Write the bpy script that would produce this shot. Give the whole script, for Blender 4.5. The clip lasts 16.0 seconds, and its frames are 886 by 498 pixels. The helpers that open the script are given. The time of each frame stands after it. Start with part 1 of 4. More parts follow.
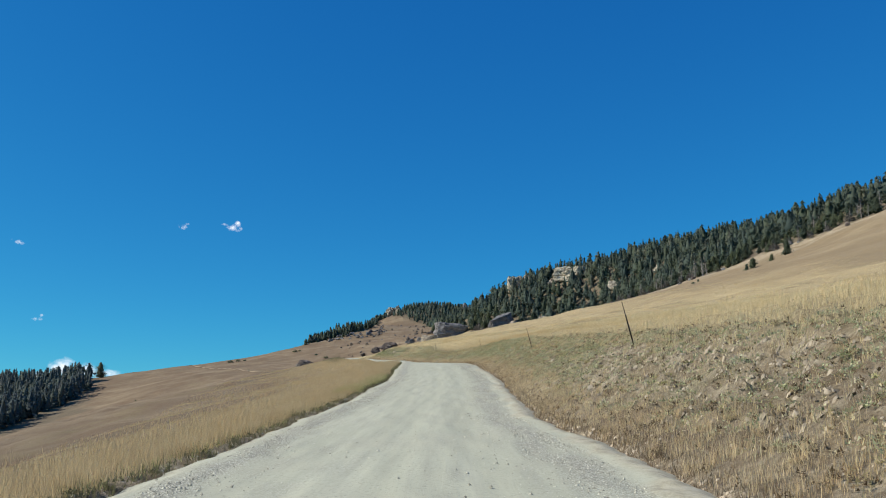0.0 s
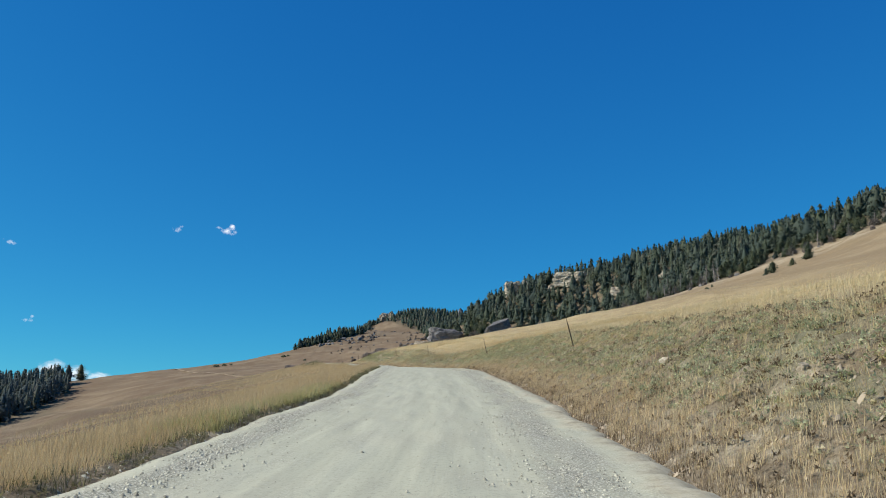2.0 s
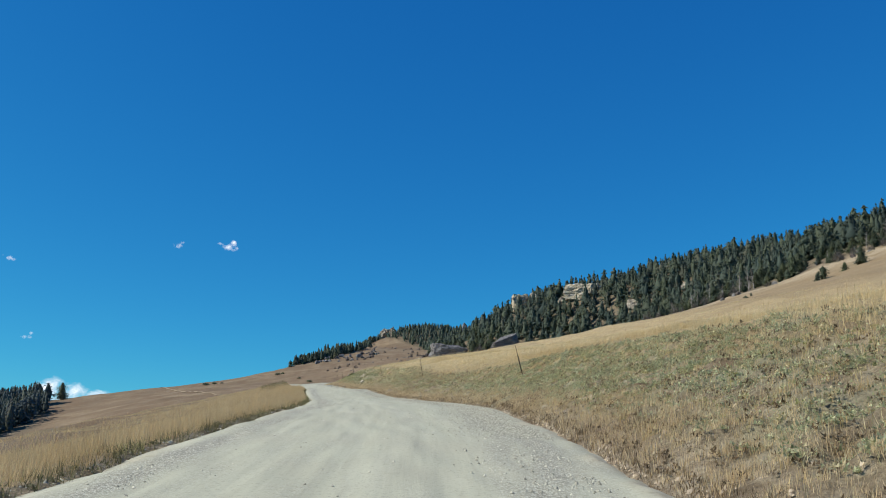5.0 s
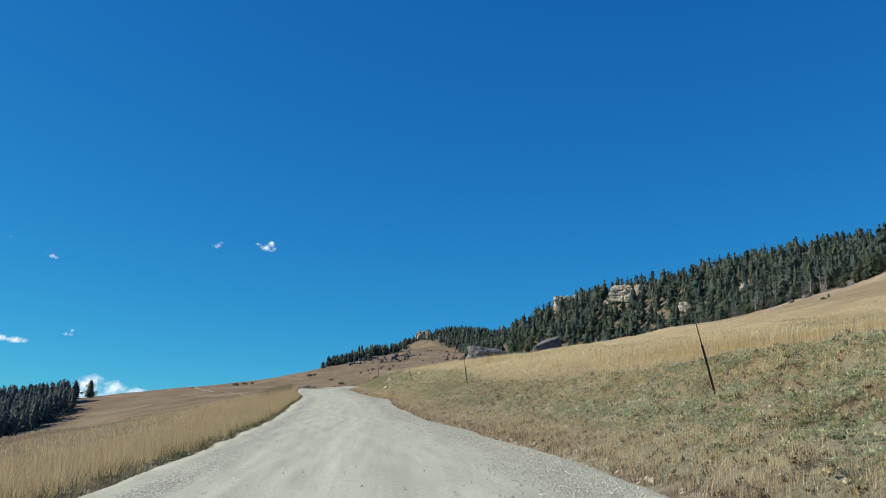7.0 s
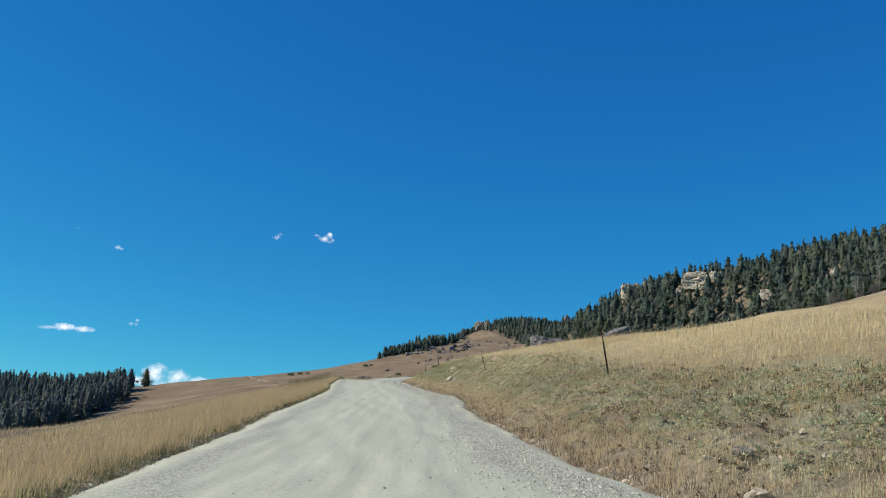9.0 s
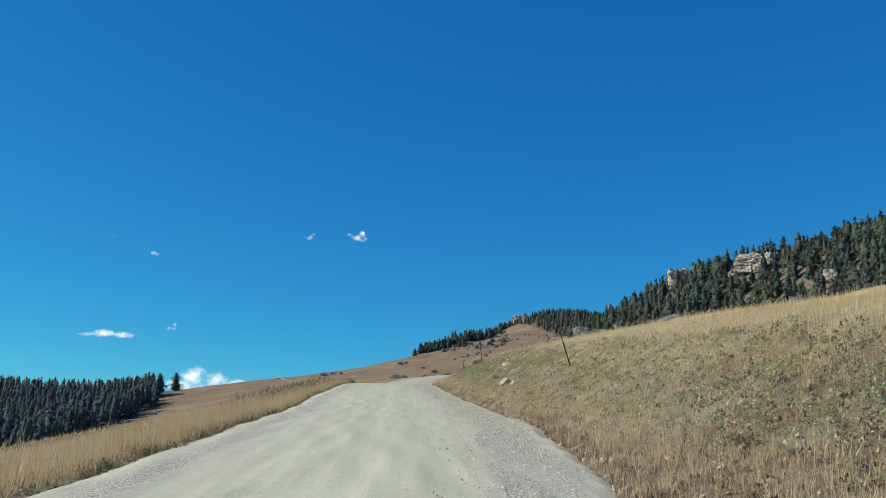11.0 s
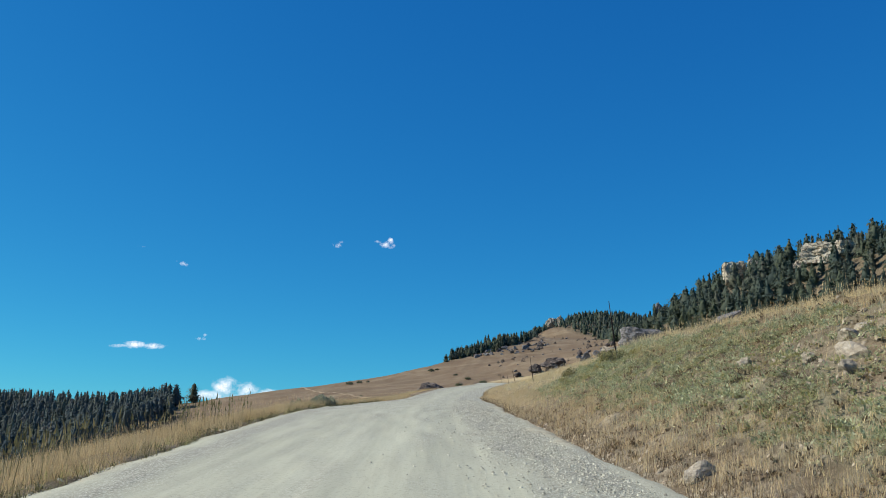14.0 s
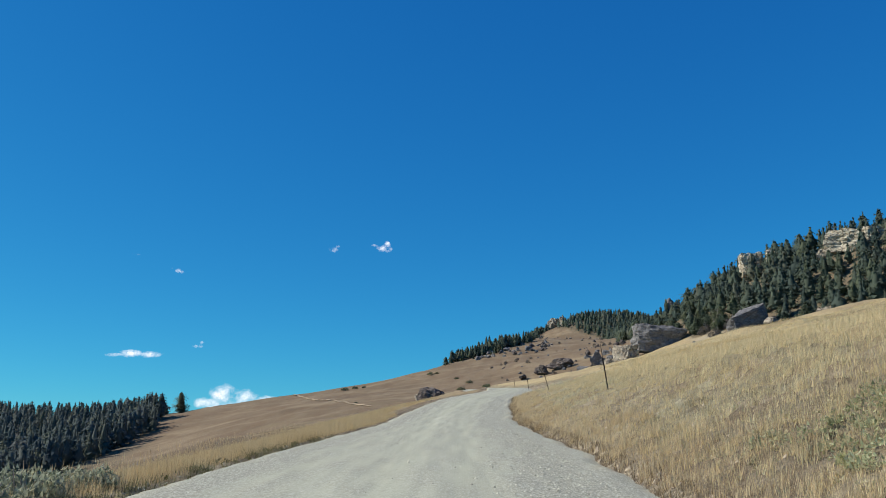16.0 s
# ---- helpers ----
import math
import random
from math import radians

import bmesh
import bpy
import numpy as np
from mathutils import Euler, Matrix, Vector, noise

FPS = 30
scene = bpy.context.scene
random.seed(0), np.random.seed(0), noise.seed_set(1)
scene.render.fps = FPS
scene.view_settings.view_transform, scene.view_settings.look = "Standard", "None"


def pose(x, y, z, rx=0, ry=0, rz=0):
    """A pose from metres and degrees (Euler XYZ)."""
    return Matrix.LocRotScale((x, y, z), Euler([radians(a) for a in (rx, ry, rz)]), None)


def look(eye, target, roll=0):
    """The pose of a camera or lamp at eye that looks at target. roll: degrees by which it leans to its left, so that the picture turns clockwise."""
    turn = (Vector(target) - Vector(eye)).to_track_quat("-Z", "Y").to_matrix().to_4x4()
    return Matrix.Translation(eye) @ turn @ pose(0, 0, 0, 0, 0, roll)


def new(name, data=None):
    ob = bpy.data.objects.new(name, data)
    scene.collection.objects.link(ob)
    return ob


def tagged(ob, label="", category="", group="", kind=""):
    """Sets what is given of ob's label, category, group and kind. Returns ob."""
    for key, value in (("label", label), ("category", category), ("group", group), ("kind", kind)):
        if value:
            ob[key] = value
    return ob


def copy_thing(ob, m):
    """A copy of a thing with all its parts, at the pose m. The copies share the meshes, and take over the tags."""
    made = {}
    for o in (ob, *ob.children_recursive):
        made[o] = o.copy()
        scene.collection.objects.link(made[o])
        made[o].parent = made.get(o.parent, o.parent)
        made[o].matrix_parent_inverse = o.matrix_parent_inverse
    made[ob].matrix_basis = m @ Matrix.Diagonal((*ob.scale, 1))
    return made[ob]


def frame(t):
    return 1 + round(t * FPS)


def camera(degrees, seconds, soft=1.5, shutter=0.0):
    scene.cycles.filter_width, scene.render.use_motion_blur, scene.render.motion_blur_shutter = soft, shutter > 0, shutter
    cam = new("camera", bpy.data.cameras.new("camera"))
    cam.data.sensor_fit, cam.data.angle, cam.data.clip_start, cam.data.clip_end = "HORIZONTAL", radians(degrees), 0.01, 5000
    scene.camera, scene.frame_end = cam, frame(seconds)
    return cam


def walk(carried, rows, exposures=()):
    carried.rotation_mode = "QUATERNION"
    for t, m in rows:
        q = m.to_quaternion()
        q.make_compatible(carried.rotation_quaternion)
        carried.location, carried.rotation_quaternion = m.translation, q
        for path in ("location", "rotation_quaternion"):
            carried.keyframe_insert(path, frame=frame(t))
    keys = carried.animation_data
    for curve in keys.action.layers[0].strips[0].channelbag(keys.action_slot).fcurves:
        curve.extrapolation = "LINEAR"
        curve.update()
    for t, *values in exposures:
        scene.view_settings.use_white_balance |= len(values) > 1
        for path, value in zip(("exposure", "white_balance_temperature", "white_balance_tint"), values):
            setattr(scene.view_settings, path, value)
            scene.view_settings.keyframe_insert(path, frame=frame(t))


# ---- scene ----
cam = camera(55.51, 16.0, soft=0.9)
# seconds, eye x, y, z, then yaw to the left, pitch up and roll in degrees
ROWS = [
    (0, 0.00, 0.00, 0.00, 0.00, 10.80, 0.00),
    (0.5, -0.06, 6.99, 0.27, -0.09, 10.97, 0.02),
    (1, -0.02, 14.04, 0.54, -0.30, 11.10, 0.37),
    (1.5, 0.04, 21.16, 0.85, 0.00, 11.27, 0.70),
    (2, 0.06, 28.39, 1.26, -0.30, 11.33, 0.86),
    (2.5, 0.25, 35.56, 1.69, -0.31, 11.42, 0.77),
    (3, 0.38, 42.78, 2.23, -0.46, 11.65, 0.60),
    (3.5, 0.53, 49.98, 2.76, -0.42, 11.88, 0.64),
    (4, 0.91, 57.21, 3.40, -0.28, 12.10, 0.75),
    (6.5, -0.25, 95.25, 6.53, 1.31, 12.76, 1.67),
    (7, -0.65, 102.28, 7.03, 2.53, 12.67, 2.10),
    (7.5, -1.33, 109.28, 7.46, 3.96, 12.49, 2.52),
    (8, -2.21, 116.27, 7.86, 5.02, 12.35, 2.78),
    (8.5, -3.13, 123.33, 8.23, 5.85, 12.18, 2.86),
    (9, -4.14, 130.52, 8.61, 6.49, 11.94, 2.83),
    (11.5, -9.50, 168.74, 11.20, 9.34, 11.60, 1.34),
    (12, -11.03, 176.27, 11.61, 9.81, 11.63, 1.50),
    (12.5, -12.54, 183.82, 12.02, 10.08, 11.68, 1.63),
    (13, -14.07, 191.37, 12.44, 10.45, 11.75, 1.57),
    (13.5, -15.61, 198.88, 12.92, 10.63, 11.77, 1.30),
    (14, -17.24, 206.48, 13.41, 10.79, 12.04, 0.79),
    (14.5, -18.86, 214.33, 13.95, 10.76, 12.19, 0.53),
    (15, -20.47, 222.27, 14.50, 10.57, 12.44, 0.46),
    (15.5, -22.03, 230.30, 15.02, 10.74, 12.58, -0.03),
    (16, -23.57, 238.33, 15.52, 10.61, 12.28, -0.22),
]


def aimed(x, y, z, yaw, pitch, roll):
    yaw, pitch = radians(yaw), radians(pitch)
    ahead = Vector((-math.sin(yaw) * math.cos(pitch), math.cos(yaw) * math.cos(pitch), math.sin(pitch)))
    eye = Vector((x, y, z))
    return look(eye, eye + ahead, roll)


walk(cam, [(row[0], aimed(*row[1:])) for row in ROWS])

# ---- light ----
SUN_AZ, SUN_EL = 98.0, 36.0  # degrees to the left of straight ahead, and above the horizon
sun_way = Vector((-math.sin(radians(SUN_AZ)) * math.cos(radians(SUN_EL)), math.cos(radians(SUN_AZ)) * math.cos(radians(SUN_EL)), math.sin(radians(SUN_EL))))
world = bpy.data.worlds.new("sky")
scene.world = world
world.use_nodes = True
wn, wl = world.node_tree.nodes, world.node_tree.links
sky = wn.new("ShaderNodeTexSky")
sky.sky_type, sky.sun_disc = "NISHITA", False
sky.sun_elevation, sky.sun_rotation = radians(SUN_EL), radians(-SUN_AZ)
sky.altitude, sky.air_density, sky.dust_density, sky.ozone_density = 2600.0, 1.0, 0.0, 3.0
tint = wn.new("ShaderNodeMix")
tint.data_type, tint.blend_type = "RGBA", "MULTIPLY"
tint.inputs[0].default_value = 1.0
tint.inputs[7].default_value = (0.075, 0.65, 0.925, 1)  # thin, dry mountain air
wl.new(sky.outputs["Color"], tint.inputs[6])
# deep blue overhead, paler and greyer towards the horizon: one response for each colour
parts, joined = wn.new("ShaderNodeSeparateColor"), wn.new("ShaderNodeCombineColor")
wl.new(tint.outputs[2], parts.inputs[0])
for channel, (gain, power) in enumerate(((3.7, 1.25), (0.735, 0.82), (0.725, 0.5))):
    bent, scaled = wn.new("ShaderNodeMath"), wn.new("ShaderNodeMath")
    bent.operation, scaled.operation = "POWER", "MULTIPLY"
    bent.inputs[1].default_value = power
    scaled.inputs[1].default_value = gain * 0.14 ** (power - 1)
    wl.new(parts.outputs[channel], bent.inputs[0])
    wl.new(bent.outputs[0], scaled.inputs[0])
    wl.new(scaled.outputs[0], joined.inputs[channel])
wl.new(joined.outputs[0], wn["Background"].inputs["Color"])
wn["Background"].inputs["Strength"].default_value = 0.099
sun = new("sun", bpy.data.lights.new("sun", "SUN"))
sun.data.energy, sun.data.angle, sun.data.color = 4.2, radians(0.53), (1.0, 0.945, 0.84)
sun.matrix_world = look((0, 0, 60), Vector((0, 0, 60)) - sun_way)
scene.view_settings.exposure = 0.5


# ---- materials ----
def material(name, rough=0.9):
    m = bpy.data.materials.new(name)
    m.use_nodes = True
    m.node_tree.nodes["Principled BSDF"].inputs["Roughness"].default_value = rough
    m.node_tree.nodes["Principled BSDF"].inputs["Specular IOR Level"].default_value = 0.25
    return m, m.node_tree.nodes, m.node_tree.links, m.node_tree.nodes["Principled BSDF"]


def noise_tex(n, l, scale, detail=4.0, rough=0.55, squash=None, where="Position"):
    geo = n.new("ShaderNodeNewGeometry") if where == "Position" else n.new("ShaderNodeTexCoord")
    out = geo.outputs["Position" if where == "Position" else "Object"]
    if squash:
        mapping = n.new("ShaderNodeMapping")
        mapping.inputs["Scale"].default_value = squash
        l.new(out, mapping.inputs["Vector"])
        out = mapping.outputs["Vector"]
    tex = n.new("ShaderNodeTexNoise")
    tex.inputs["Scale"].default_value, tex.inputs["Detail"].default_value, tex.inputs["Roughness"].default_value = scale, detail, rough
    l.new(out, tex.inputs["Vector"])
    return tex.outputs["Fac"]


def ramp(n, l, fac, *stops):
    r = n.new("ShaderNodeValToRGB")
    r.color_ramp.elements[0].position, r.color_ramp.elements[0].color = stops[0][0], (*stops[0][1], 1)
    r.color_ramp.elements[1].position, r.color_ramp.elements[1].color = stops[-1][0], (*stops[-1][1], 1)
    for p, c in stops[1:-1]:
        e = r.color_ramp.elements.new(p)
        e.color = (*c, 1)
    l.new(fac, r.inputs["Fac"])
    return r.outputs["Color"]


def mix(n, l, fac, a, b, kind="MIX"):
    m = n.new("ShaderNodeMix")
    m.data_type, m.blend_type = "RGBA", kind
    for sock, value in ((m.inputs[0], fac), (m.inputs[6], a), (m.inputs[7], b)):
        if isinstance(value, (int, float)):
            sock.default_value = value
        elif isinstance(value, tuple):
            sock.default_value = (*value, 1)
        else:
            l.new(value, sock)
    return m.outputs[2]


def mask(n, l, fac, low, high):
    m = n.new("ShaderNodeMapRange")
    m.inputs[1].default_value, m.inputs[2].default_value = low, high
    l.new(fac, m.inputs[0])
    return m.outputs[0]


def attribute(n, name):
    a = n.new("ShaderNodeAttribute")
    a.attribute_name = name
    return a.outputs["Fac"]


def bump(n, l, p, fac, strength, distance):
    b = n.new("ShaderNodeBump")
    b.inputs["Strength"].default_value, b.inputs["Distance"].default_value = strength, distance
    l.new(fac, b.inputs["Height"])
    l.new(b.outputs["Normal"], p.inputs["Normal"])


def product(n, l, a, b, kind="MULTIPLY"):
    m = n.new("ShaderNodeMath")
    m.operation = kind
    for sock, value in ((m.inputs[0], a), (m.inputs[1], b)):
        if isinstance(value, (int, float)):
            sock.default_value = value
        else:
            l.new(value, sock)
    return m.outputs[0]


def ground_material():
    m, n, l, p = material("dry_meadow", 1.0)
    broad = noise_tex(n, l, 0.02, 5.0, 0.6)
    streak = noise_tex(n, l, 0.11, 6.0, 0.7, (1.0, 0.45, 1.0))
    tuft = noise_tex(n, l, 1.3, 6.0, 0.7)
    grain = noise_tex(n, l, 14.0, 5.0, 0.75)
    fibre = noise_tex(n, l, 7.0, 4.0, 0.7, (1.0, 1.0, 0.25))
    field = ramp(n, l, broad, (0.3, (0.155, 0.112, 0.071)), (0.5, (0.212, 0.159, 0.102)), (0.7, (0.285, 0.223, 0.147)))
    field = mix(n, l, mask(n, l, streak, 0.42, 0.64), field, (0.190, 0.131, 0.080))
    field = mix(n, l, product(n, l, mask(n, l, noise_tex(n, l, 0.06, 5.0, 0.65, (0.3, 1.0, 0.6)), 0.50, 0.66), 0.5), field, (0.36, 0.287, 0.185))
    field = mix(n, l, product(n, l, attribute(n, "pale"), 0.85), field, ramp(n, l, streak, (0.35, (0.45, 0.355, 0.195)), (0.65, (0.60, 0.485, 0.275))))
    soil = ramp(n, l, tuft, (0.3, (0.25, 0.206, 0.14)), (0.5, (0.40, 0.337, 0.235)), (0.72, (0.56, 0.49, 0.36)))
    field = mix(n, l, product(n, l, attribute(n, "soil"), mask(n, l, tuft, 0.3, 0.6)), field, soil)
    green = ramp(n, l, tuft, (0.3, (0.24, 0.235, 0.15)), (0.7, (0.42, 0.405, 0.265)))
    field = mix(n, l, product(n, l, attribute(n, "green"), mask(n, l, noise_tex(n, l, 0.35), 0.4, 0.6)), field, green)
    scree = ramp(n, l, tuft, (0.3, (0.27, 0.225, 0.16)), (0.5, (0.40, 0.335, 0.235)), (0.72, (0.52, 0.46, 0.35)))
    field = mix(n, l, product(n, l, attribute(n, "stony"), mask(n, l, noise_tex(n, l, 0.16, 5.0, 0.7), 0.38, 0.56)), field, scree)
    field = mix(n, l, product(n, l, attribute(n, "olive"), mask(n, l, noise_tex(n, l, 0.22, 5.0, 0.7), 0.36, 0.56)), field, (0.23, 0.185, 0.10))
    # floor under the trees browner and darker: litter, plus their shade in the colour
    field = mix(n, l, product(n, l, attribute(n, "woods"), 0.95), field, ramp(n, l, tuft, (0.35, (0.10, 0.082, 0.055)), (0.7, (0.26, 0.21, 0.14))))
    field = mix(n, l, mask(n, l, grain, 0.35, 0.65), mix(n, l, 1.0, field, (0.70, 0.68, 0.64), "MULTIPLY"), field)
    field = mix(n, l, mask(n, l, fibre, 0.35, 0.6), mix(n, l, 1.0, field, (0.78, 0.75, 0.70), "MULTIPLY"), mix(n, l, 1.0, field, (1.12, 1.12, 1.1), "MULTIPLY"))
    l.new(field, p.inputs["Base Color"])
    bump(n, l, p, product(n, l, tuft, grain, "ADD"), 0.9, 0.12)
    return m


def road_material():
    m, n, l, p = material("pale_gravel", 0.95)
    lane = n.new("ShaderNodeCombineXYZ")
    l.new(attribute(n, "across"), lane.inputs[0])
    l.new(product(n, l, attribute(n, "ahead"), 0.05), lane.inputs[1])

    def lane_noise(scale, detail):
        t = n.new("ShaderNodeTexNoise")
        t.inputs["Scale"].default_value, t.inputs["Detail"].default_value, t.inputs["Roughness"].default_value = scale, detail, 0.6
        l.new(lane.outputs[0], t.inputs["Vector"])
        return t.outputs["Fac"]

    patches = noise_tex(n, l, 0.35, 4.0, 0.6)
    wide, ruts = lane_noise(1.1, 4.0), lane_noise(4.5, 4.0)
    stones = n.new("ShaderNodeTexVoronoi")
    geo = n.new("ShaderNodeNewGeometry")
    l.new(geo.outputs["Position"], stones.inputs["Vector"])
    stones.inputs["Scale"].default_value = 31.0
    fine, speck = noise_tex(n, l, 45.0, 4.0, 0.7), noise_tex(n, l, 14.0, 3.0, 0.6)
    loose = attribute(n, "loose")
    base = ramp(n, l, wide, (0.3, (0.39, 0.39, 0.285)), (0.5, (0.445, 0.445, 0.325)), (0.7, (0.485, 0.485, 0.36)))
    base = mix(n, l, product(n, l, mask(n, l, patches, 0.45, 0.7), 0.3), base, (0.42, 0.39, 0.29))
    base = mix(n, l, product(n, l, mask(n, l, ruts, 0.47, 0.66), 0.4), base, (0.35, 0.34, 0.25))
    pebble = ramp(n, l, stones.outputs["Color"], (0.15, (0.22, 0.21, 0.165)), (0.5, (0.44, 0.43, 0.335)), (0.9, (0.62, 0.61, 0.50)))
    gaps = mask(n, l, stones.outputs["Distance"], 0.42, 0.62)
    pebble = mix(n, l, product(n, l, gaps, 0.7), pebble, (0.16, 0.155, 0.12))
    base = mix(n, l, product(n, l, loose, 0.9), base, pebble)
    berm = ramp(n, l, noise_tex(n, l, 3.0, 6.0, 0.7), (0.3, (0.26, 0.23, 0.155)), (0.5, (0.41, 0.375, 0.265)), (0.7, (0.50, 0.465, 0.345)))
    base = mix(n, l, attribute(n, "berm"), base, berm)
    base = mix(n, l, product(n, l, mask(n, l, product(n, l, speck, fine), 0.27, 0.38), 0.6), base, (0.23, 0.22, 0.175))
    l.new(base, p.inputs["Base Color"])
    relief = product(n, l, product(n, l, stones.outputs["Distance"], product(n, l, loose, 0.06, "ADD")), product(n, l, ruts, 0.8), "ADD")
    bump(n, l, p, relief, 0.42, 0.022)
    return m


def blade_material(name, dark, light, banded=0.0):
    m, n, l, p = material(name, 0.75)
    geo = n.new("ShaderNodeNewGeometry")
    shade = ramp(n, l, geo.outputs["Random Per Island"], (0.0, dark), (1.0, light))
    shade = mix(n, l, mask(n, l, noise_tex(n, l, 0.4), 0.4, 0.65), shade, mix(n, l, 1.0, shade, (0.88, 0.83, 0.76), "MULTIPLY"))
    if banded:
        band = product(n, l, mask(n, l, noise_tex(n, l, 0.07, 5.0, 0.6, (1.0, 0.16, 1.0)), 0.5, 0.62), banded)
        shade = mix(n, l, band, shade, mix(n, l, 1.0, shade, (0.80, 0.71, 0.60), "MULTIPLY"))
    l.new(shade, p.inputs["Base Color"])
    thin = n.new("ShaderNodeBsdfTranslucent")
    l.new(shade, thin.inputs["Color"])
    both = n.new("ShaderNodeMixShader")
    both.inputs[0].default_value = 0.42
    l.new(p.outputs[0], both.inputs[1])
    l.new(thin.outputs[0], both.inputs[2])
    l.new(both.outputs[0], n["Material Output"].inputs["Surface"])
    return m


def needle_material(name, dark, light, single=False):
    """Needles whose hue and depth change from tree to tree."""
    m, n, l, p = material(name, 0.8)
    geo = n.new("ShaderNodeNewGeometry")
    shade = ramp(n, l, geo.outputs["Random Per Island"], (0.0, dark), (1.0, light))
    if single:
        which = n.new("ShaderNodeObjectInfo").outputs["Random"]
    else:
        which = attribute(n, "tree")
    tone = ramp(n, l, which, (0.0, (0.70, 0.78, 0.86)), (0.3, (1.0, 1.0, 1.0)), (0.6, (1.15, 1.08, 0.88)), (0.87, (0.92, 1.0, 1.06)), (0.94, (1.4, 1.2, 1.15)))
    shade = mix(n, l, 1.0, shade, tone, "MULTIPLY")
    l.new(shade, p.inputs["Base Color"])
    thin, both = n.new("ShaderNodeBsdfTranslucent"), n.new("ShaderNodeMixShader")
    l.new(shade, thin.inputs["Color"])
    both.inputs[0].default_value = 0.5
    l.new(p.outputs[0], both.inputs[1])
    l.new(thin.outputs[0], both.inputs[2])
    l.new(both.outputs[0], n["Material Output"].inputs["Surface"])
    return m


def rock_material(name, dark, mid, light, scale=1.0, jointed=1.0):
    m, n, l, p = material(name, 0.95)
    big = noise_tex(n, l, 0.35 * scale, 6.0, 0.65, (1, 1, 2.2))
    small = noise_tex(n, l, 3.5 * scale, 6.0, 0.7)
    base = ramp(n, l, big, (0.3, dark), (0.5, mid), (0.68, light))
    base = mix(n, l, product(n, l, mask(n, l, small, 0.45, 0.65), 0.5), base, dark)
    geo, squash, joints = n.new("ShaderNodeNewGeometry"), n.new("ShaderNodeMapping"), n.new("ShaderNodeTexVoronoi")
    squash.inputs["Rotation"].default_value, squash.inputs["Scale"].default_value = (0.2, 0.35, 0.3), (1.0, 1.0, 1.9)
    joints.feature = "DISTANCE_TO_EDGE"
    joints.inputs["Scale"].default_value = 0.55 * scale
    l.new(geo.outputs["Position"], squash.inputs["Vector"])
    l.new(squash.outputs["Vector"], joints.inputs["Vector"])
    gap = mask(n, l, product(n, l, joints.outputs["Distance"], product(n, l, small, 0.12), "ADD"), 0.06, 0.12)
    gap = mix(n, l, jointed, (1.0, 1.0, 1.0), gap)
    base = mix(n, l, gap, tuple(0.45 * v for v in dark), base)
    big = product(n, l, big, product(n, l, gap, 0.6), "ADD")
    l.new(base, p.inputs["Base Color"])
    bump(n, l, p, product(n, l, big, small, "ADD"), 0.8, 0.35 / scale)
    return m


def bark_material(name, a, b):
    m, n, l, p = material(name, 0.95)
    base = ramp(n, l, noise_tex(n, l, 6.0, 4.0, 0.6, (3, 3, 0.5), "Object"), (0.35, a), (0.65, b))
    l.new(base, p.inputs["Base Color"])
    return m


def cloud_material():
    m, n, l, p = material("cloud_vapour", 1.0)
    coord = n.new("ShaderNodeTexCoord")
    info = n.new("ShaderNodeObjectInfo")
    shift = n.new("ShaderNodeVectorMath")
    shift.operation = "MULTIPLY_ADD"
    l.new(info.outputs["Random"], shift.inputs[0])
    shift.inputs[1].default_value = (7.0, 11.0, 5.0)
    l.new(coord.outputs["Object"], shift.inputs[2])
    tex = n.new("ShaderNodeTexNoise")
    tex.inputs["Scale"].default_value, tex.inputs["Detail"].default_value, tex.inputs["Roughness"].default_value = 3.4, 8.0, 0.68
    l.new(shift.outputs[0], tex.inputs["Vector"])
    thick = product(n, l, attribute(n, "thick"), product(n, l, product(n, l, tex.outputs["Fac"], 1.9), 1.9, "POWER"), "MULTIPLY")
    glow = n.new("ShaderNodeEmission")
    glow.inputs["Color"].default_value = (0.93, 0.95, 1.0, 1)
    glow.inputs["Strength"].default_value = 0.9
    clear = n.new("ShaderNodeBsdfTransparent")
    both = n.new("ShaderNodeMixShader")
    l.new(mask(n, l, thick, 0.55, 2.3), both.inputs[0])
    l.new(clear.outputs[0], both.inputs[1])
    l.new(glow.outputs[0], both.inputs[2])
    l.new(both.outputs[0], n["Material Output"].inputs["Surface"])
    return m


GROUND, ROAD = ground_material(), road_material()
STRAW = blade_material("pale_straw", (0.56, 0.46, 0.255), (0.80, 0.68, 0.42), 0.8)
LUSH = blade_material("green_grass_blade", (0.31, 0.32, 0.135), (0.56, 0.53, 0.26))
VERGE = blade_material("verge_straw", (0.46, 0.352, 0.192), (0.66, 0.527, 0.31))
# olive weeds, and shade at the foot of the verge grass
OLIVE = blade_material("olive_weed_and_shade", (0.10, 0.10, 0.05), (0.27, 0.25, 0.13))
RUSSET = blade_material("russet_grass", (0.47, 0.365, 0.21), (0.75, 0.61, 0.385))
SAGE = blade_material("sage_leaf", (0.24, 0.275, 0.145), (0.62, 0.64, 0.40))
DRAB = blade_material("drab_grass", (0.37, 0.335, 0.18), (0.76, 0.68, 0.44))
# dark brown weeds; also the shade between tufts, put in as dark blades
WEED_SHADE = blade_material("weed_and_tuft_shade", (0.11, 0.08, 0.048), (0.27, 0.20, 0.12))
YELLOW = blade_material("yellow_leaf", (0.38, 0.34, 0.14), (0.54, 0.48, 0.22))
BROWNLEAF = blade_material("olive_leaf", (0.13, 0.135, 0.06), (0.36, 0.33, 0.16))
NEEDLE = needle_material("pine_needles", (0.080, 0.104, 0.070), (0.136, 0.160, 0.100), True)
